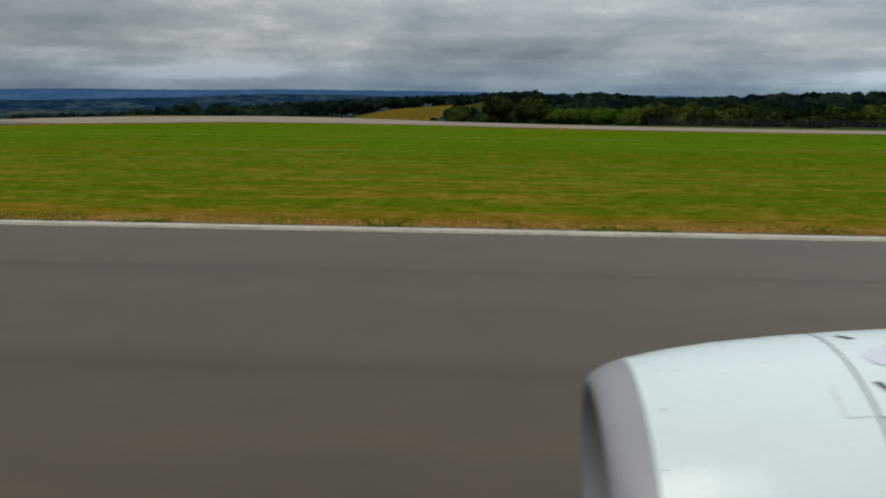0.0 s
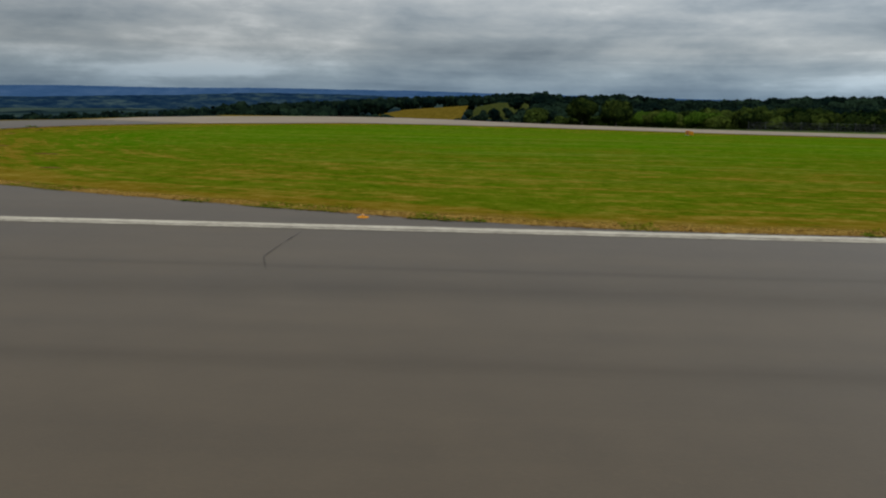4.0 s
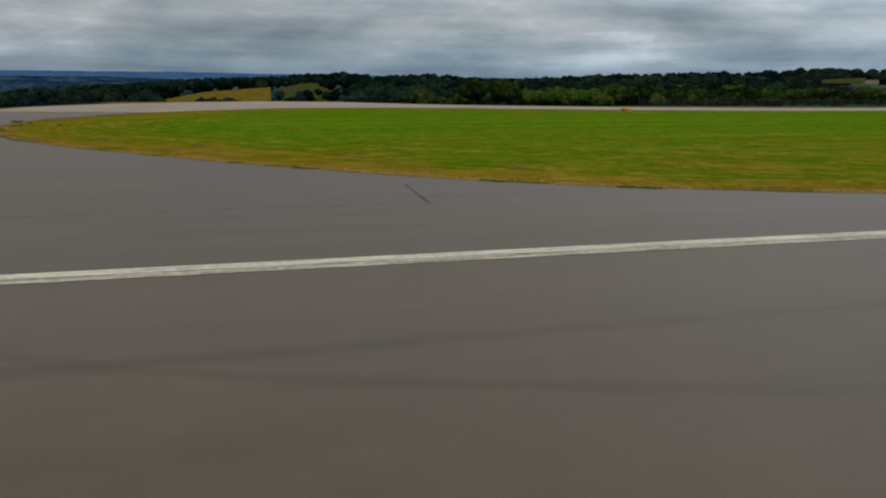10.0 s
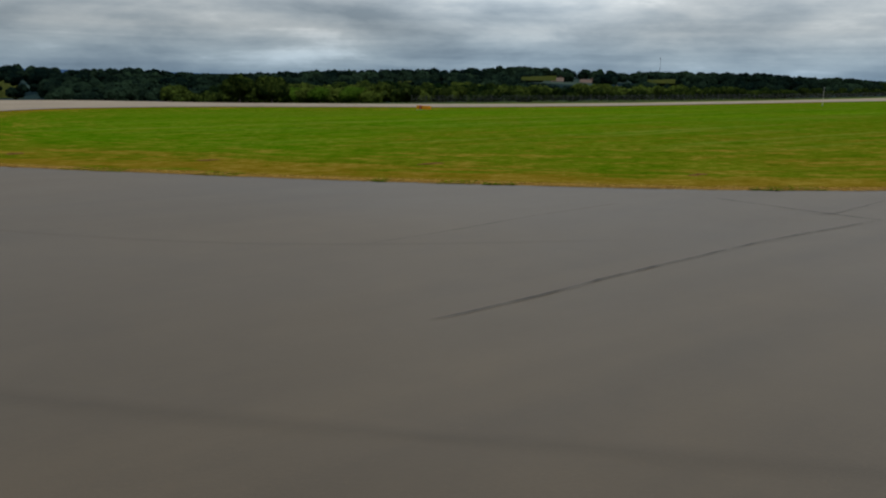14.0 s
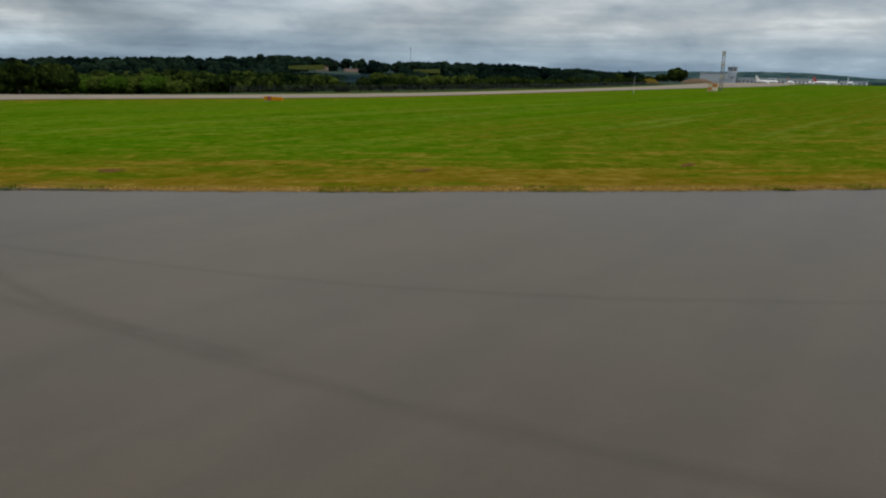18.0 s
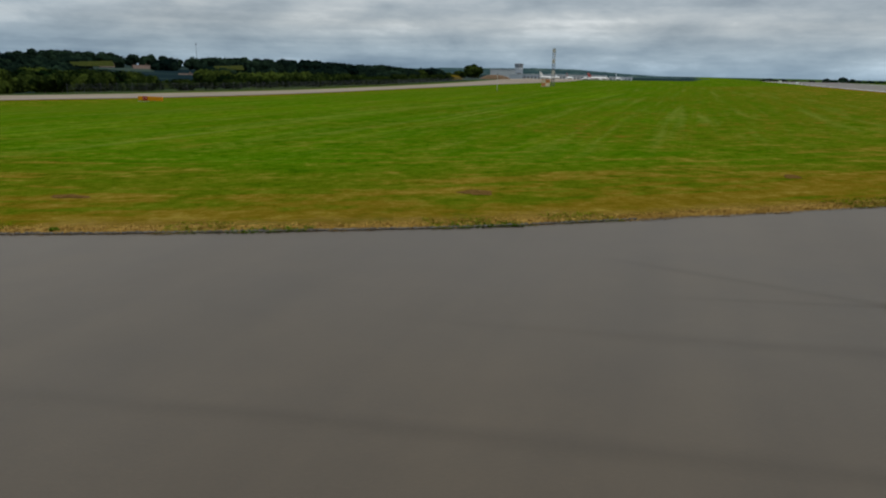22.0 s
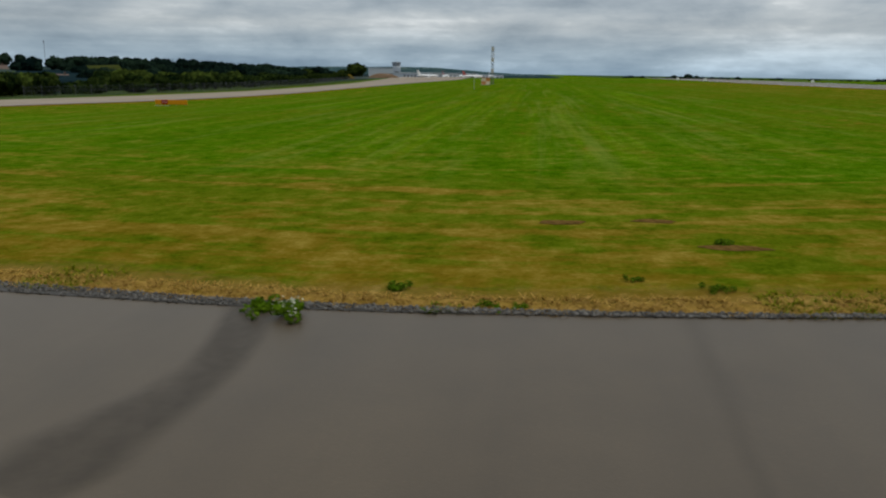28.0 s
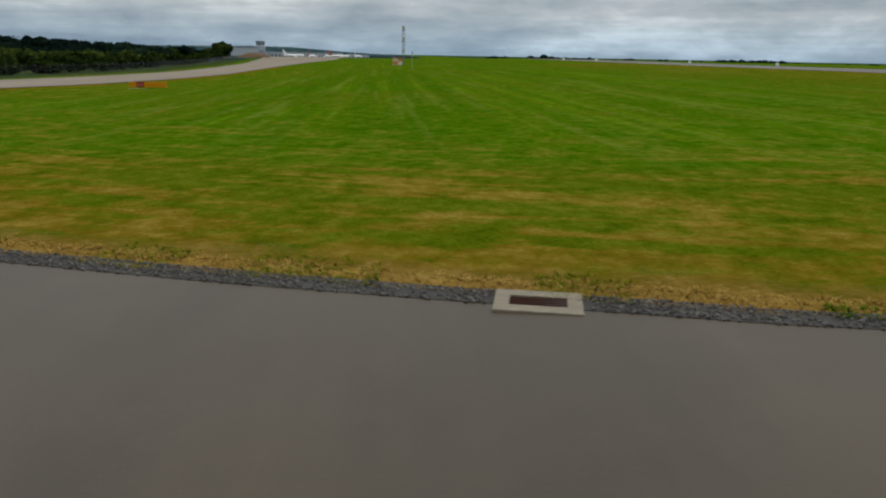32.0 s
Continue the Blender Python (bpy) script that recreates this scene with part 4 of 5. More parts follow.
for i in range(8):
    bm = bmesh.new()
    a = 6.283185 * i / 8
    tube(bm, (4.15 * math.cos(a), 4.15 * math.sin(a), 18.0), (4.75 * math.cos(a), 4.75 * math.sin(a), 21.6), 0.12, 0.12, 4)
    part("mullion", bm, CLAD, cab)
bm = bmesh.new()
lathe(bm, [(5.0, 21.6), (5.0, 22.2), (1.2, 22.8)], 8, "z", True)
part("roof", bm, CLAD_DARK, tower)
tower.scale = (0.92, 0.92, 0.92)
bm = bmesh.new()
tube(bm, (0, 0, 22.6), (0, 0, 25.5), 0.12, 0.05, 5)
part("roof_aerial", bm, STEEL, tower)
for z0 in (3, 7, 11):
    box_part("window", (-4.24, -4.2, -2.4, 2.4, z0, z0 + 1.4), GLASS, tower)


def shed_building(name, at, turn, size, label, wall, roof, bays):
    """A long flat-roofed hall with a row of windows and doors."""
    lx, ly, h = size
    b = thing(name, at, turn, label, "building")
    box_part("outer_wall", (-lx / 2, lx / 2, -ly / 2, ly / 2, 0, h), wall, b)
    box_part("roof", (-lx / 2 - 0.4, lx / 2 + 0.4, -ly / 2 - 0.4, ly / 2 + 0.4, h, h + 0.5), roof, b)
    for k in range(bays):
        y0 = -ly / 2 + (k + 0.2) * ly / bays
        win = box_part("window", (-lx / 2 - 0.06, -lx / 2, y0, y0 + 0.6 * ly / bays, h * 0.35, h * 0.75), GLASS, b)
        box_part("sill", (-lx / 2 - 0.16, -lx / 2 - 0.065, y0 - 0.1, y0 + 0.6 * ly / bays + 0.1, h * 0.31, h * 0.345), roof, win)
    box_part("door", (-lx / 2 - 0.05, -lx / 2, ly / 2 - 3.2, ly / 2 - 1.4, 0, min(2.6, h * 0.5)), CLAD_DARK, b)
    return b


shed_building("hangar", (672, 247, -6), 12, (16, 24, 11), "pale grey maintenance hangar beside the tower", HANGAR_GREY, TOWER_GREY, 0)
shed_building("hangar", (640, 226.5, -6), 12, (14, 12, 6.4), "low grey workshop beside the tower", TOWER_GREY, HANGAR_GREY, 0)
shed_building("terminal_building", (740, 222, -6), 6, (26, 34, 6.5), "low grey terminal building", TOWER_GREY, HANGAR_GREY, 9)
shed_building("terminal_building", (830, 195, -6), 4, (22, 66, 6.6), "long low grey terminal building", HANGAR_GREY, TOWER_GREY, 16)
shed_building("cargo_shed", (806, 143, -6), 2, (20, 24, 5.4), "pale cargo shed by the apron", CLAD, TOWER_GREY, 6)


TAIL_RED = plain("dull_red_tail_paint", (0.30, 0.055, 0.045), 0.5)


def airliner(at, turn, tail_mat, label):
    a = thing("airliner", at, turn, label, "aircraft", "parked aircraft")
    a.scale = (0.62, 0.62, 0.62)
    bm = bmesh.new()
    lathe(bm, [(0.05, -17), (0.7, -16.4), (1.4, -15.2), (1.85, -13), (1.9, -9), (1.9, 8), (1.5, 13), (0.8, 17), (0.2, 19)], 16, "x", True)
    f = part("fuselage", bm, WHITE, a, "white fuselage", True)
    f.location.z = 3.4
    for s in (-1, 1):
        bm = bmesh.new()
        vs = [bm.verts.new(p) for p in ((-4, s * 1.6, 2.6), (3, s * 1.6, 2.7), (7.2, s * 16.5, 3.7), (5.6, s * 16.5, 3.7), (-4, s * 1.6, 2.2), (3, s * 1.6, 2.3), (7.2, s * 16.5, 3.6), (5.6, s * 16.5, 3.6))]
        for q in ((0, 1, 2, 3), (7, 6, 5, 4), (0, 4, 5, 1), (1, 5, 6, 2), (2, 6, 7, 3), (3, 7, 4, 0)):
            bm.faces.new([vs[i] for i in q])
        bmesh.ops.recalc_face_normals(bm, faces=bm.faces)
        part("wing", bm, WHITE, a)
        bm = bmesh.new()
        lathe(bm, [(0.85, -3.6), (1.05, -2.6), (1.0, -0.8), (0.6, 0.6)], 12, "x", True)
        e = part("engine", bm, WHITE, a, "white engine pod")
        e.location = (-1.2, s * 5.2, 1.5)
        bm = bmesh.new()
        tube(bm, (1.0, s * 2.6, 0), (1.0, s * 2.6, 2.4), 0.35, 0.2, 8)
        part("main_gear", bm, BLACK, a)
    bm = bmesh.new()
    vs = [bm.verts.new(p) for p in ((11.5, -0.2, 4.8), (17.5, -0.2, 4.6), (19.5, -0.12, 12.0), (16.6, -0.12, 12.0), (11.5, 0.2, 4.8), (17.5, 0.2, 4.6), (19.5, 0.12, 12.0), (16.6, 0.12, 12.0))]
    for q in ((0, 1, 2, 3), (7, 6, 5, 4), (0, 4, 5, 1), (1, 5, 6, 2), (2, 6, 7, 3), (3, 7, 4, 0)):
        bm.faces.new([vs[i] for i in q])
    bmesh.ops.recalc_face_normals(bm, faces=bm.faces)
    part("tail_fin", bm, tail_mat, a, "coloured tail fin")
    bm = bmesh.new()
    tube(bm, (-12, 0, 0), (-12, 0, 2.2), 0.25, 0.15, 8)
    part("nose_gear", bm, BLACK, a)
    return a


for ax_, ay_, turn, tail, words in (
        (690, 202, 78, WHITE, "plain white airliner parked on the apron"),
        (715, 187, 22, TAIL_RED, "white airliner with a red tail parked on the apron"),
        (742, 174, 12, CLAD_DARK, "white airliner with a blue-grey tail parked nose-in"),
        (750, 161, 100, TAIL_RED, "white airliner with a red tail parked on the apron"),
        (776, 143, 18, CLAD, "pale airliner parked on the apron")):
    airliner(on_land(ax_, ay_), turn, tail, words)
apron = sheet("terminal_apron", np.linspace(430, 1000, 30), np.linspace(0, 1, 8), lambda u, v: (u, 149 - (u - 430) * 0.0102 + v * (46 + (u - 430) * 0.14)), PALE_TARMAC, 0.14)
tagged(apron, "pale concrete apron before the terminal", "apron", kind="structure")

# brown banks with rough scrub below the tower
def bank(at, long, wide, tall, mat, label):
    A = np.linspace(0, 6.283185, 28, endpoint=False)
    vs, fs = [], []
    for k, (rr, hh) in enumerate(((1.0, 0.0), (0.8, 0.5), (0.5, 0.85), (0.15, 1.0))):
        for a in A:
            wob = 1 + 0.18 * noise.noise((math.cos(a) * 2, math.sin(a) * 2, k + long))
            vs.append((math.cos(a) * wide * rr * wob, math.sin(a) * long * rr * wob, tall * hh * wob))
        if k:
            fs += [((k - 1) * 28 + i, (k - 1) * 28 + (i + 1) % 28, k * 28 + (i + 1) % 28, k * 28 + i) for i in range(28)]
    fs.append(list(range(3 * 28, 4 * 28)))
    ob = mesh_object("earth_bank", vs, fs, mat, shade=True)
    ob.location = at
    tagged(ob, label, "bank")


bank((488.38, 208.5, -3.6), 13, 9, 4.0, EARTH, "low bank of bare brown earth")
bank((430, 224, -4.2), 8, 8, 3.9, STUBBLE, "low bank of dry tan grass")


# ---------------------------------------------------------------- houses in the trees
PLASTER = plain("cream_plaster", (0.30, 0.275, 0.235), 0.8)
TILES = plain("brown_roof_tiles", (0.085, 0.055, 0.040), 0.8, vary=0.3)


def house(at, turn, size, label):
    lx, ly, h = size
    b = thing("house", at, turn, label, "house", "houses in the woods")
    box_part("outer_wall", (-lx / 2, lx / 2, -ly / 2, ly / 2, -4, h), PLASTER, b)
    bm = bmesh.new()
    o, rise = 0.4, ly * 0.38
    vs = [bm.verts.new(p) for p in ((-lx / 2 - o, -ly / 2 - o, h), (lx / 2 + o, -ly / 2 - o, h), (lx / 2 + o, ly / 2 + o, h), (-lx / 2 - o, ly / 2 + o, h), (-lx / 2 - o, 0, h + rise), (lx / 2 + o, 0, h + rise))]
    for q in ((0, 1, 5, 4), (2, 3, 4, 5), (0, 4, 3), (1, 2, 5), (3, 2, 1, 0)):
        bm.faces.new([vs[i] for i in q])
    bmesh.ops.recalc_face_normals(bm, faces=bm.faces)
    roof = part("roof", bm, TILES, b)
    box_part("chimney", (lx * 0.25, lx * 0.25 + 0.8, -0.4, 0.4, h + rise * 0.6, h + rise + 1.1), TILES, roof)
    for k in range(3):
        x0 = -lx / 2 + (k + 0.3) * lx / 3
        for z0 in (h - 4.2, h - 1.8):
            box_part("window", (x0, x0 + 1.1, -ly / 2 - 0.05, -ly / 2, z0, z0 + 1.2), GLASS, b)
    box_part("door", (-0.5, 0.5, -ly / 2 - 0.05, -ly / 2, h - 5, h - 2.9), CLAD_DARK, b)
    return b


house((381.4, 406.6, -10.5), -48, (12, 7, 5), "cream house among trees below the ridge")
house((362.6, 430.5, -5.4), -42, (11, 7, 5), "cream house with a brown roof in the woods")
house((342, 442.3, -4.4), -40, (9, 7, 5), "cream house with a brown roof in the woods")
house((292.7, 343.9, -8.4), -50, (7.5, 6, 4.2), "pale house among trees below the ridge")
hill_mast = thing("radio_mast", on_land(629.62, 573.41), 0, "slim radio mast on the wooded ridge", "mast")
bm = bmesh.new()
tube(bm, (0, 0, -0.5), (0, 0, 26.5), 0.28, 0.12, 6)
part("shaft", bm, STEEL, hill_mast)
box_part("head", (-0.4, 0.4, -0.4, 0.4, 24.0, 25.2), STEEL, hill_mast)

# ---------------------------------------------------------------- runway edge lights
LAMP = plain("amber_lamp_glass", (0.60, 0.28, 0.06), 0.2, spec=0.6)
light = thing("runway_edge_light", on_land(-30.5, 23.85, 0.05), 0, "small amber-topped runway edge light on a disc", "light", "runway edge lights")
light.scale = (0.7, 0.7, 0.6)
bm = bmesh.new()
lathe(bm, [(0.26, 0.0), (0.25, 0.02), (0.16, 0.03)], 20, "z", True)
part("base_plate", bm, YELLOW, light, "yellow base plate")
bm = bmesh.new()
tube(bm, (0, 0, 0.02), (0, 0, 0.08), 0.05, 0.045, 10)
part("stem", bm, YELLOW, light)
bm = bmesh.new()
lathe(bm, [(0.06, 0.07), (0.075, 0.09), (0.07, 0.13), (0.03, 0.16)], 16, "z", True)
part("lens", bm, LAMP, light, "amber lens")
for k in range(1, 8):
    copy_thing(light, pose(*on_land(-30.5 + 60 * k, 23.85, 0.02)) @ Matrix.Diagonal((0.7, 0.7, 0.6, 1)))
for k in range(-2, 8):
    copy_thing(light, pose(*on_land(-30.5 + 60 * k, -23.85, 0.02)) @ Matrix.Diagonal((0.7, 0.7, 0.6, 1)))
board = thing("marker_board", on_land(112, -24.2), 0, "white marker board beside the runway", "marker", "white runway markers")
box_part("face", (-0.06, 0.06, -0.6, 0.6, 0.2, 1.1), WHITE, board, "", 0.02)
box_part("leg", (-0.04, 0.04, -0.45, -0.35, -0.1, 0.2), STEEL, board)
box_part("leg", (-0.04, 0.04, 0.35, 0.45, -0.1, 0.2), STEEL, board)
for bx, by in ((180, -24.5), (262, -25), (300, 25.5), (240, 25)):
    copy_thing(board, pose(*on_land(bx, by)))

# ---------------------------------------------------------------- cracks, rubber and patches on the asphalt
def band(name, line, width, mat, lift, label, category="mark", taper=True):
    """A thin strip that follows a line over the pavement."""
    pts = refine(line, 0.8) if len(line) > 2 else [Vector(line[0]).lerp(Vector(line[1]), t / 16) for t in range(17)]
    V, fade, n = [], [], len(pts)
    for k, p in enumerate(pts):
        d = (pts[min(k + 1, n - 1)] - pts[max(k - 1, 0)]).normalized()
        s = Vector((-d.y, d.x)) * width * 0.5 * (0.75 + 0.5 * noise.noise((p.x * 0.7, p.y * 0.7, 3)))
        end = min(k, n - 1 - k) / max(n * 0.08, 1.0)
        jig = Vector((noise.noise((p.x * 1.3, p.y * 1.3, 7)), noise.noise((p.x * 1.3, p.y * 1.3, 9)))) * min(width * 0.5, 0.05)
        for q, f in ((p + jig + s, 0.0), (p + jig, 1.0), (p + jig - s, 0.0)):
            V.append((q.x, q.y, float(land(q.x, q.y)) + lift))
            fade.append(f * (min(end, 1.0) if taper else 1.0))
    F = [(3 * k + j, 3 * k + j + 1, 3 * k + j + 4, 3 * k + j + 3) for k in range(n - 1) for j in (0, 1)]
    ob = mesh_object(name, V, F, mat)
    ob.data.attributes.new("fade", "FLOAT", "POINT").data.foreach_set("value", fade)
    if ob.data.polygons[0].normal.z < 0:
        ob.data.flip_normals()
    return tagged(ob, label, category, kind="structure")


SEAM = "dark bitumen-sealed crack across the asphalt"
for line, width in (([(-55.92, 29.5), (-60.61, 29.74), (-64.18, 29.63), (-67.12, 29.48), (-69.58, 29.28), (-71.32, 29.26)], 0.09),
                    ([(-55.46, 34.99), (-55.81, 29.35)], 0.11),
                    ([(-51.57, 31.24), (-55.56, 30.88), (-56.3, 31.1)], 0.06),
                    ([(-58.78, 36.11), (-62.72, 35.87), (-66.14, 35.4), (-68.83, 35.15)], 0.05),
                    ([(-88.35, 82.46), (-88.35, 80.96), (-88.31, 80.29), (-88.29, 79.49), (-88.23, 78.47)], 0.115),
                    ([(-83.17, 81.7), (-84.82, 81.63), (-86.48, 81.61), (-87.98, 81.61), (-88.6, 81.66), (-89.15, 81.73)], 0.10),
                    ([(-88.23, 78.47), (-88.99, 78.42), (-89.84, 78.43)], 0.1),
                    ([(-31.7, 21.36), (-31.83, 18), (-31.36, 16.56)], 0.05)):
    band("sealed_crack", line, width, SEAL, 0.066, SEAM)
SKID = "dark rubber streak left by tyres"
for line, width in (([(-120.6, 17.2), (-60.6, 17.2), (0, 17.2), (60, 17.3)], 0.8), ([(-120.6, 11.5), (-40.6, 11.5), (60, 11.5)], 1.1), ([(-120, 7.0), (-30, 7.0), (60, 7.0)], 1.6),
                    ([(-44.33, 12.88), (-55.51, 14.69), (-66.48, 19.25), (-78.23, 31.45), (-82.33, 41.77), (-83.38, 55.6), (-84.49, 67.44)], 0.7), ([(-40, 6.5), (-57, 9), (-70.6, 15), (-80.71, 25.28), (-89.83, 42.77), (-87.43, 58.62), (-88.82, 73.2)], 0.8),
                    ([(-79.4, 64.7), (-81.6, 59.0), (-82.9, 53.5), (-82.7, 47.75)], 0.6),
                    ([(-63.07, 31.44), (-71.97, 37.84), (-78.86, 48.94), (-82.12, 63.66)], 0.5)):
    band("tyre_streak", line, width, RUBBER, 0.061, SKID)
DARK_PATCH = smear_material("darker_relaid_asphalt", (0.026, 0.022, 0.018), 0.34, 2.2, 0.15)
band("asphalt_patch", [(-84.53, 99.56), (-84.93, 99.56), (-86.04, 99.31), (-87.09, 99.23), (-88.05, 99.32), (-88.79, 99.49), (-89.48, 99.66), (-90.21, 99.83)], 1.7, DARK_PATCH, 0.063, "darker relaid curve of asphalt", "patch", False)
band("asphalt_patch", [(-84.3, 92.9), (-86.7, 93.0), (-89.5, 93.2)], 0.6, RUBBER, 0.063, "darker relaid curve of asphalt", "patch", False)
band("asphalt_patch", [(-36.6, 14.9), (-25.6, 15.6), (-12, 15.4)], 2.6, RUBBER, 0.063, "darker stain on the runway asphalt", "patch")

# ---------------------------------------------------------------- gravel margin
strip_k = [k for k, p in enumerate(EDGE) if 62 < p.y < 129]
V, F = [], []


def gravel_width(y):
    return float(np.interp(y, [65, 83, 95, 100, 106, 114, 131], [0.04, 0.12, 0.19, 0.31, 0.49, 0.56, 0.6]))


normals = {}
for i, k in enumerate(strip_k):
    p = EDGE[k]
    d = (EDGE[min(k + 1, len(EDGE) - 1)] - EDGE[k - 1]).normalized()
    out = Vector((-d.y, d.x))
    normals[k] = out
    for f in (-0.25, 1.0):
        q = p + out * gravel_width(p.y) * f * (1 + 0.12 * noise.noise((p.x, p.y, 2)))
        V.append((q.x, q.y, float(land(q.x, q.y)) + 0.054))
    if i:
        F.append((2 * i - 2, 2 * i - 1, 2 * i + 1, 2 * i))
margin = mesh_object("gravel_margin", V, F, GRAVEL)
if margin.data.polygons[0].normal.z < 0:
    margin.data.flip_normals()
tagged(margin, "grey gravel margin along the pavement edge", "gravel", kind="structure")


def stones(count, seed):
    rnd = np.random.default_rng(seed)
    base = np.array([(1, 0, 0), (-1, 0, 0), (0, 1, 0), (0, -1, 0), (0, 0, 1), (0, 0, -1)], float)
    tri = np.array([(0, 2, 4), (2, 1, 4), (1, 3, 4), (3, 0, 4), (2, 0, 5), (1, 2, 5), (3, 1, 5), (0, 3, 5)])
    V, F = [], []
    for i in range(count):
        while True:
            k = strip_k[int(rnd.integers(1, len(strip_k) - 1))]
            p = EDGE[k].lerp(EDGE[k + 1], rnd.random())
            q = p + normals[k] * gravel_width(p.y) * rnd.uniform(-0.2, 1.05)
            if math.hypot(q.x + 81.93, q.y - 114.87) > 0.8:
                break
        s = rnd.uniform(0.012, 0.042)
        v = base * s * rnd.uniform(0.6, 1.3, (6, 3)) + np.array([q.x, q.y, float(land(q.x, q.y)) + 0.062])
        V.append(v)
        F.append(tri + i * 6)
    return np.concatenate(V), np.concatenate(F)


def stone_material():
    m, s = material("mixed_gravel_stones")
    r = s.t.nodes.new("ShaderNodeNewGeometry").outputs["Random Per Island"]
    n = s.noise(obj_coord(s), 30.0, 3, 0.6)
    k = s.math("ADD", s.math("MULTIPLY", r, 0.8), s.math("MULTIPLY", n, 0.2))
    finish(s, s.ramp(k, [(0.1, (0.034, 0.030, 0.026)), (0.5, (0.064, 0.058, 0.050)), (0.9, (0.135, 0.124, 0.108))]), 0.85)
    return m


sv, sf = stones(9000, 5)
tagged(new("gravel", fast_mesh("gravel", sv, sf, stone_material())), "loose grey stones along the pavement edge", "gravel", kind="stuff")


# ---------------------------------------------------------------- grass tufts
def blade_material(name, lo, mid, hi):
    m, s = material(name)
    r = s.t.nodes.new("ShaderNodeNewGeometry").outputs["Random Per Island"]
    n = s.noise(obj_coord(s), 0.5, 4, 0.6)
    k = s.math("ADD", s.math("MULTIPLY", r, 0.6), s.math("MULTIPLY", n, 0.4))
    finish(s, s.ramp(k, [(0.2, lo), (0.5, mid), (0.8, hi)]), 0.95, spec=0.0)
    return m


STRAW_BLADE = blade_material("dry_grass_blades", (0.165, 0.093, 0.018), (0.240, 0.142, 0.032), (0.34, 0.215, 0.062))
GREEN_BLADE = blade_material("green_grass_blades", (0.045, 0.075, 0.0), (0.085, 0.115, 0.002), (0.14, 0.155, 0.006))
WEED_BLADE = blade_material("lush_weed_leaves", (0.034, 0.068, 0.003), (0.055, 0.098, 0.004), (0.08, 0.13, 0.008))


def tufts(name, label, xy, height, spread, mat, blades, seed, width=0.02):
    """Tufts of bent blades; xy: n x 2 places."""
    rnd = np.random.default_rng(seed)
    n = len(xy)
    base = np.repeat(np.column_stack([xy, land(xy[:, 0], xy[:, 1]) + 0.01]), blades, 0)
    h = np.repeat(height * (0.5 + rnd.random(n)), blades) * (0.6 + 0.6 * rnd.random(n * blades))
    a = rnd.random(n * blades) * 6.283
    lean = rnd.random(n * blades) * spread
    d = np.stack([np.cos(a), np.sin(a), np.zeros_like(a)], 1)
    s = np.stack([-np.sin(a), np.cos(a), np.zeros_like(a)], 1) * (width * (0.6 + 0.8 * rnd.random(n * blades)))[:, None]
    foot = base + d * (lean * 0.25)[:, None]
    tip = foot + d * (lean * 0.75)[:, None] + np.array([0, 0, 1.0]) * h[:, None]
    v = np.stack([foot - s, foot + s, tip + s * 0.35, tip - s * 0.35], 1).reshape(-1, 3)
    ob = new(name, fast_mesh(name, v, quads(len(v) // 4), mat))
    return tagged(ob, label, "grass", kind="stuff")


def along_edge(count, seed, lo, hi, x_max=45, clump=0.0):
    """Places beside the pavement edge, lo to hi metres into the grass."""
    rnd = np.random.default_rng(seed)
    ks = [k for k, p in enumerate(EDGE) if p.x < 20 and p.y < 134]
    out = []
    while len(out) < count:
        if rnd.random() < 0.3:
            p, nrm = Vector((rnd.uniform(-20, x_max), 22.7)), Vector((0, 1))
        else:
            k = ks[int(rnd.integers(1, len(ks) - 1))]
            p = EDGE[k].lerp(EDGE[k + 1], rnd.random())
            d = (EDGE[k + 1] - EDGE[k - 1]).normalized()
            nrm = Vector((d.y, -d.x))
        if clump and noise.noise((p.x * 0.45, p.y * 0.45, seed)) < clump:
            continue
        q = p + nrm * (lo + (hi - lo) * rnd.random() ** 2.4 + 0.16 * noise.noise((p.x * 0.8, p.y * 0.8, 5)))
        out.append((q.x, q.y))
    return np.array(out)


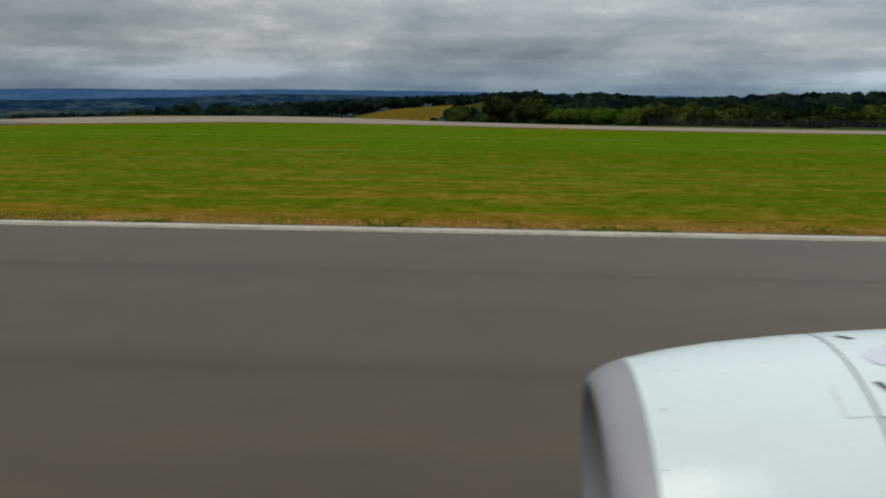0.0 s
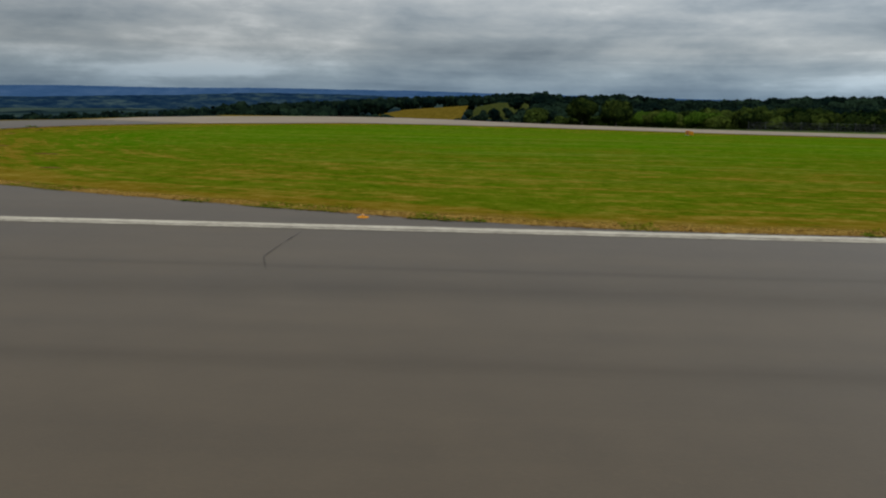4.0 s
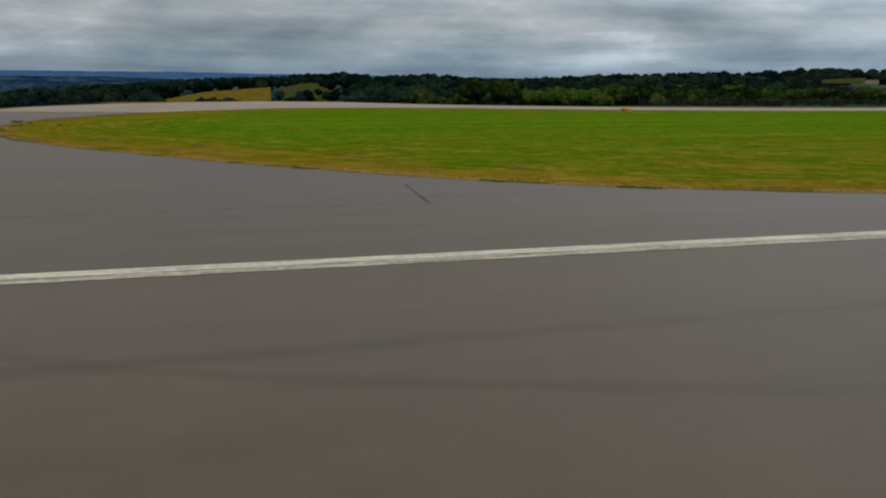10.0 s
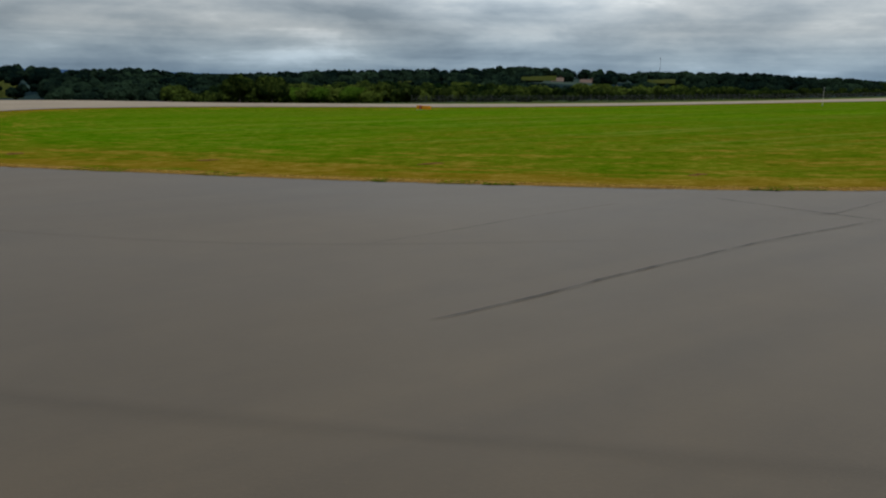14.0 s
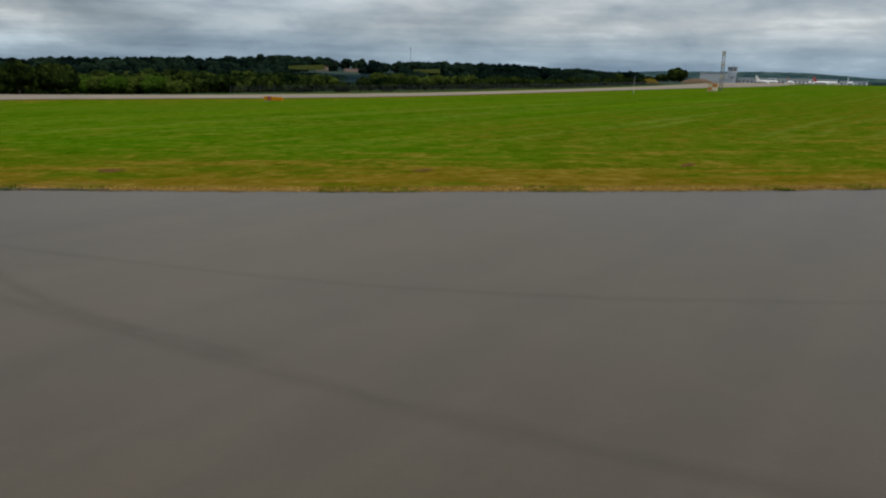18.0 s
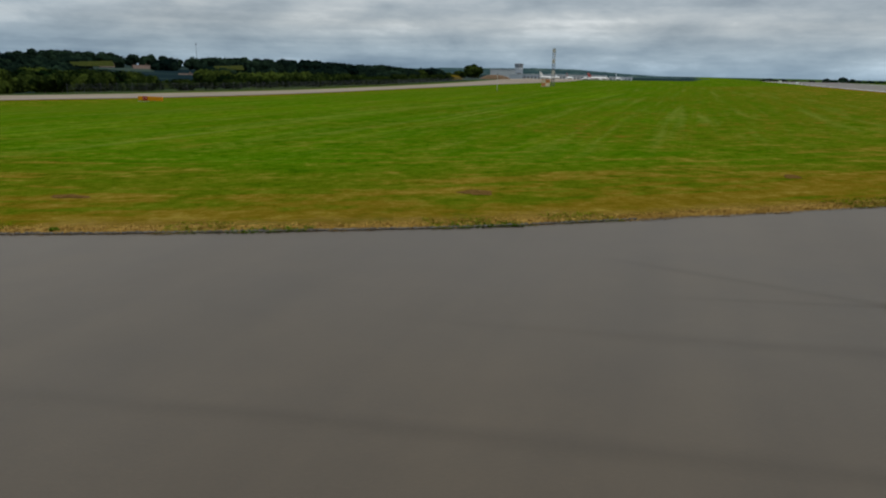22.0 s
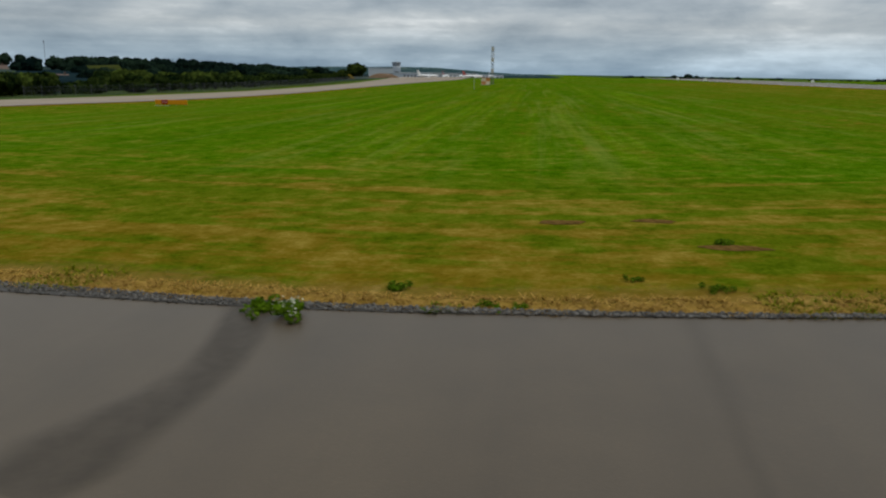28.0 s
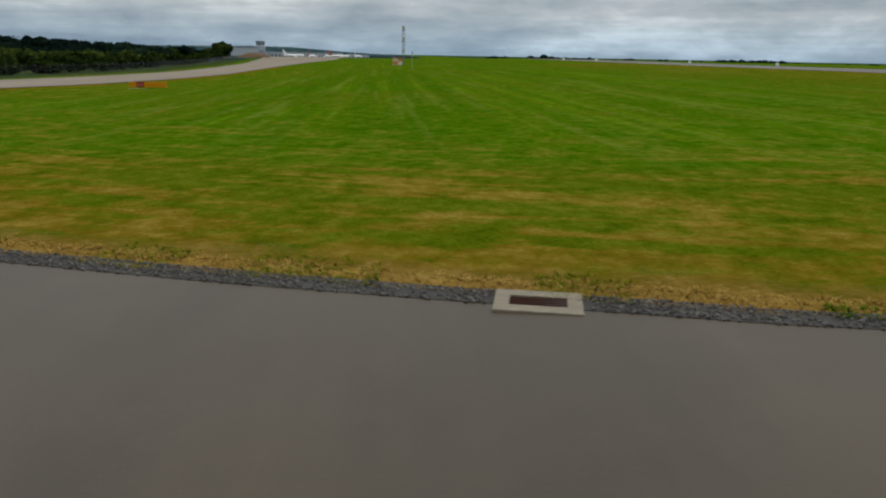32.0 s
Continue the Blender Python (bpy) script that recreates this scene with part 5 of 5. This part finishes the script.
def verge():
    """Dead, trodden grass along the pavement edge that thins out into the green."""
    fade = []
    line = [Vector((x, 22.7)) for x in np.arange(430, -19, -1.5)] + [p for p in EDGE if p.y < 138]
    out_, steps = [], ((-0.05, 1.0), (0.28, 0.86), (0.85, 0.5), (2.3, 0.0))
    for k, p in enumerate(line):
        d = (line[min(k + 1, len(line) - 1)] - line[max(k - 1, 0)]).normalized()
        nrm = Vector((d.y, -d.x))
        for off, f in steps:
            q = p + nrm * off * (1 + 0.35 * noise.noise((p.x * 0.35, p.y * 0.35, 6)))
            out_.append((q.x, q.y, float(land(q.x, q.y)) + 0.016))
            fade.append(f)
    m = len(steps)
    F = [(k * m + j, k * m + j + 1, (k + 1) * m + j + 1, (k + 1) * m + j) for k in range(len(line) - 1) for j in range(m - 1)]
    mat, s = material("dead_verge_grass")
    c = obj_coord(s)
    big, fine = s.noise(c, 0.7, 5, 0.7), s.noise(c, 6.0, 4, 0.7)
    k = s.math("ADD", s.math("MULTIPLY", big, 0.5), s.math("MULTIPLY", fine, 0.5))
    col = s.ramp(k, [(0.30, (0.070, 0.052, 0.006)), (0.42, (0.150, 0.092, 0.014)), (0.55, (0.245, 0.150, 0.034)), (0.68, (0.350, 0.235, 0.070))])
    cover = s.ramp(s.math("ADD", s.math("MULTIPLY", attr(s, "fade"), 0.75), s.math("MULTIPLY", k, 0.7)), [(0.45, (0, 0, 0)), (0.85, (0.95, 0.95, 0.95))])
    finish(s, col, 1.0, k, 0.8, 0.08, spec=0.0, alpha=cover)
    ob = mesh_object("verge", out_, F, mat)
    if ob.data.polygons[0].normal.z < 0:
        ob.data.flip_normals()
    ob.data.attributes.new("fade", "FLOAT", "POINT").data.foreach_set("value", fade)
    tagged(ob, "golden brown dead grass along the pavement edge", "verge", kind="structure")


verge()
tufts("dry_grass", "straw-coloured dry grass fringe along the pavement", along_edge(26000, 41, -0.12, 0.9), 0.05, 0.24, STRAW_BLADE, 7, 1, 0.010)
tufts("edge_grass", "green tufts overhanging the pavement edge", along_edge(9000, 42, -0.15, 1.4, clump=0.15), 0.055, 0.2, GREEN_BLADE, 6, 2, 0.009)
tufts("edge_weeds", "dark green weeds in the pavement edge", along_edge(1800, 43, -0.18, 0.45, clump=0.36), 0.065, 0.18, WEED_BLADE, 7, 3, 0.016)


# ---------------------------------------------------------------- weeds, bare spots, drain
FLOWER = plain("white_flower_heads", (0.40, 0.40, 0.30), 0.7)


def weed(at, size, seed, label, flowers):
    rnd = np.random.default_rng(seed)
    root = thing("weed", at, 0, label, "weed")
    n = 420
    c = np.column_stack([rnd.normal(0, size * 0.42, 9), rnd.normal(0, size * 0.42, 9), rnd.uniform(0.12, 0.3, 9) * size])
    v = leaf_cloud(c, np.full(9, size * 0.26), n, size * 0.055, rnd)
    v[:, 2] = np.maximum(v[:, 2], 0.0)
    ob = new("leaves", fast_mesh("leaves", v, quads(len(v) // 4), WEED_BLADE))
    ob.parent = root
    if flowers:
        c[:, 2] += size * 0.16
        v = leaf_cloud(c, np.full(9, size * 0.22), 110, size * 0.03, rnd)
        v[:, 2] = np.maximum(v[:, 2], 0.06)
        ob = new("flowers", fast_mesh("flowers", v, quads(len(v) // 4), FLOWER))
        ob.parent = root
        ob["label"] = "white flower heads"
    return root


weed(on_land(-85.0, 98.9, 0.05), 0.5, 1, "leafy weed with white flowers at the pavement edge", True)
weed(on_land(-84.75, 99.45, 0.02), 0.42, 2, "lush green weed at the pavement edge", False)
for k, (wx, wy) in enumerate([(-82.12, 93.43), (-84.17, 95.88), (-83.19, 97.57), (-84.0, 95.39), (-82.69, 92.05), (-78.97, 91.21), (-80.65, 77.26), (-82.56, 84.96), (-81.65, 81.71)]):
    weed(on_land(wx, wy), 0.2 + 0.06 * (k % 3), 5 + k, "lush green weed in the mown grass", False)


def bare_spot(x, y, lx, ly, seed):
    """A low, crumbly patch of bare earth with a worn rim."""
    vs, fs = [], []
    m = 22
    for k, (rr, hh) in enumerate(((1.0, 0.0), (0.75, 0.03), (0.4, 0.045), (0.1, 0.035))):
        for i in range(m):
            a = 6.283185 * i / m
            wob = 1 + 0.55 * noise.noise((math.cos(a) * 1.4 + seed, math.sin(a) * 1.4, k * 0.3)) + 0.3 * noise.noise((math.cos(a) * 4 + seed, math.sin(a) * 4, 2.0))
            px, py = math.cos(a) * lx * rr * wob, math.sin(a) * ly * rr * wob
            vs.append((px, py, hh * (1 + 0.5 * noise.noise((px * 4, py * 4, seed))) + float(land(x + px, y + py)) - float(land(x, y))))
        if k:
            fs += [((k - 1) * m + i, (k - 1) * m + (i + 1) % m, k * m + (i + 1) % m, k * m + i) for i in range(m)]
    fs.append(list(range(3 * m, 4 * m)))
    ob = mesh_object("bare_earth", vs, fs, SPOT)
    ob.location = on_land(x, y, 0.01)
    return tagged(ob, "patch of bare reddish earth in the grass", "bare earth")


SPOT = plain("dry_reddish_earth", (0.10, 0.058, 0.016), 1.0, 0.0, 0.0, vary=0.5, scale=6, bump=0.5)
for k, (sx, sy, lx, ly) in enumerate(((-55.4, 51.1, 0.9, 0.2), (-49.1, 40.1, 0.7, 0.2), (-63.8, 59.4, 0.6, 0.3), (-71.4, 69.4, 0.5, 0.6), (-76.3, 80.8, 0.3, 0.7), (-79.2, 90.9, 0.22, 0.7), (-76.3, 92.2, 0.2, 0.5), (-76.7, 94.5, 0.25, 0.6))):
    bare_spot(sx, sy, lx, ly, k * 3.1)

# drain with a concrete surround set in the gravel
IRON = plain("rusty_cast_iron", (0.040, 0.015, 0.010), 0.95, 0.0, 0.1, vary=0.4, scale=12)
drain = thing("drain", on_land(-81.93, 114.87, 0.05), 0, "slotted iron drain in a pale concrete surround", "drain")
dx, dy = Vector((-0.9, 0.18)).normalized(), Vector((0.25, 1.16)).normalized()
drain.rotation_euler = (0, 0, math.atan2(dy.y, dy.x) - math.pi / 2)
PALE_CONCRETE = plain("pale_concrete", (0.19, 0.16, 0.11), 0.9, vary=0.25, scale=5, bump=0.4)
for b in ((-0.52, -0.24, -0.66, 0.66), (0.22, 0.5, -0.66, 0.66), (-0.235, 0.215, -0.66, -0.43), (-0.235, 0.215, 0.43, 0.66)):
    box_part("surround", (b[0], b[1], b[2], b[3], -0.1, 0.028), PALE_CONCRETE, drain, "", 0.012)
for k in range(5):
    x0 = -0.225 + k * 0.09
    box_part("bar", (x0, x0 + 0.045, -0.425, 0.425, -0.06, 0.016), IRON, drain)
box_part("pit", (-0.232, 0.212, -0.428, 0.428, -0.25, -0.2), BLACK, drain)

# ---------------------------------------------------------------- the aircraft's engine, where it stands as the shot begins
NACELLE_WHITE = plain("glossy_white_aircraft_paint", (0.54, 0.60, 0.585), 0.28, 0.0, 0.5, vary=0.03, scale=0.8)
LIP = plain("brushed_grey_lip_metal", (0.26, 0.255, 0.265), 0.45, 0.2, 0.5, vary=0.05, scale=4)
DARK_METAL = plain("dark_fan_metal", (0.045, 0.05, 0.06), 0.45, 0.6)
GREY_MARK = plain("grey_decal", (0.50, 0.52, 0.56), 0.35, vary=0.03)
LINE_DARK = plain("dark_panel_gap", (0.05, 0.05, 0.05), 0.7)
eng = thing("aircraft_engine", (0.074, 6.070, 1.119), 0, "white jet engine nacelle with a grey inlet lip", "aircraft engine")
eng.rotation_euler = (radians(-0.00), radians(-4.45), radians(-0.21))
AX = 0.0
OUT = [(0.0, 0.885), (0.010, 0.905), (0.035, 0.935), (0.08, 0.965), (0.14, 0.99), (0.215, 1.014), (0.45, 1.055), (0.75, 1.088), (1.1, 1.108), (1.5, 1.120), (2.0, 1.121), (2.7, 1.09), (3.3, 1.0), (3.8, 0.88)]


def radius_at(s):
    return float(np.interp(s, [q[0] for q in OUT], [q[1] for q in OUT]))


def nacelle_part(name, prof, mat, label=""):
    bm = bmesh.new()
    lathe(bm, [(r, s) for s, r in prof], 96, "x")
    ob = part(name, bm, mat, eng, label, True)
    ob.location.z = AX
    return ob


nacelle_part("inlet_lip", [(0.22, 0.80), (0.1, 0.815), (0.04, 0.84), (0.008, 0.862)] + OUT[:6], LIP, "grey metal inlet lip")
nacelle_part("fan_cowl", [(0.218, 1.0145)] + [(s, radius_at(s)) for s in np.linspace(0.27, 1.275, 16)], NACELLE_WHITE, "white fan cowl")
nacelle_part("aft_cowl", [(1.288, radius_at(1.288))] + [(s, radius_at(s)) for s in np.linspace(1.33, 3.8, 20)] + [(3.8, 0.82), (3.0, 0.78)], NACELLE_WHITE, "white aft cowl")
nacelle_part("cowl_gap", [(1.274, radius_at(1.28) - 0.012), (1.289, radius_at(1.28) - 0.012)], LINE_DARK)
nacelle_part("inlet_barrel", [(0.22, 0.80), (0.5, 0.805), (1.0, 0.82)], DARK_METAL, "dark inlet barrel")
bm = bmesh.new()
lathe(bm, [(0.02, 0.62), (0.14, 0.72), (0.24, 0.9), (0.27, 1.0)], 32, "x")
sp = part("spinner", bm, DARK_METAL, eng, "dark spinner", True)
sp.location.z = AX
bm = bmesh.new()
lathe(bm, [(0.02, 1.02), (0.84, 1.02)], 48, "x")
bk = part("fan_casing", bm, BLACK, eng)
bk.location.z = AX
blade_me = None
for i in range(24):
    if blade_me is None:
        bm = bmesh.new()
        for k in range(6):
            r, tw = 0.25 + 0.11 * k, 0.5 + 0.12 * k
            bm.verts.new((0.93 - 0.05 * math.cos(tw), -0.09 * math.sin(tw) - 0.02, r))
            bm.verts.new((0.93 + 0.05 * math.cos(tw), 0.09 * math.sin(tw) - 0.02, r))
        bm.verts.ensure_lookup_table()
        for k in range(5):
            bm.faces.new([bm.verts[j] for j in (2 * k, 2 * k + 1, 2 * k + 3, 2 * k + 2)])
        bl = part("fan_blade", bm, DARK_METAL, eng)
        blade_me = bl.data
    else:
        bl = new("fan_blade", blade_me)
        bl.parent = eng
    bl.location.z = AX
    bl.rotation_euler = (6.283185 * i / 24, 0, 0)


def on_cowl(s, th, up_=0.004):
    """A point on the cowl: s metres behind the lip, th degrees from the crown towards the cabin."""
    r = radius_at(s) + up_
    return Vector((s, -r * math.sin(radians(th)), AX + r * math.cos(radians(th))))


def cowl_patch(name, corners, mat, label="", n=10):
    """A thin decal or slot that hugs the cowl; corners(u, v) gives s and th."""
    bm = bmesh.new()
    g = [[bm.verts.new(on_cowl(*corners(i / n, j / n))) for j in range(n + 1)] for i in range(n + 1)]
    for i in range(n):
        for j in range(n):
            bm.faces.new((g[i][j], g[i + 1][j], g[i + 1][j + 1], g[i][j + 1]))
    bmesh.ops.recalc_face_normals(bm, faces=bm.faces)
    return part(name, bm, mat, eng, label, True)


def oval(u, v):
    a, b = 2 * u - 1, 2 * v - 1
    k = math.sqrt(max(a * a, b * b) / max(a * a + b * b, 1e-9))
    return 1.80 + a * k * 0.42, 10.5 + b * k * 8


cowl_patch("decal", oval, GREY_MARK, "plain grey oval decal")
for s0, th0 in ((1.36, -5), (1.335, 22.5), (1.45, 40), (1.45, 58)):
    cowl_patch("latch", lambda u, v, s0=s0, th0=th0: (s0 + 0.035 * v + 0.05 * u, th0 - 1.6 + 4.4 * u), LINE_DARK, "dark recessed latch", 4)
cowl_patch("panel_gap", lambda u, v: (1.295 + 0.9 * u, 32.0 + 0.4 * v), LINE_DARK, "", 6)
cowl_patch("panel_gap", lambda u, v: (1.13 + 0.006 * v, 21 + 10.5 * u), GREY_MARK, "", 6)
cowl_patch("panel_gap", lambda u, v: (1.13 + 0.14 * u, 31.5 + 0.3 * v), GREY_MARK, "", 6)
for s0, th0 in ((0.30, 23.5), (0.25, 42)):
    cowl_patch("rivet", lambda u, v, s0=s0, th0=th0: (s0 + 0.012 * u, th0 + 0.5 * v), LINE_DARK, "", 2)
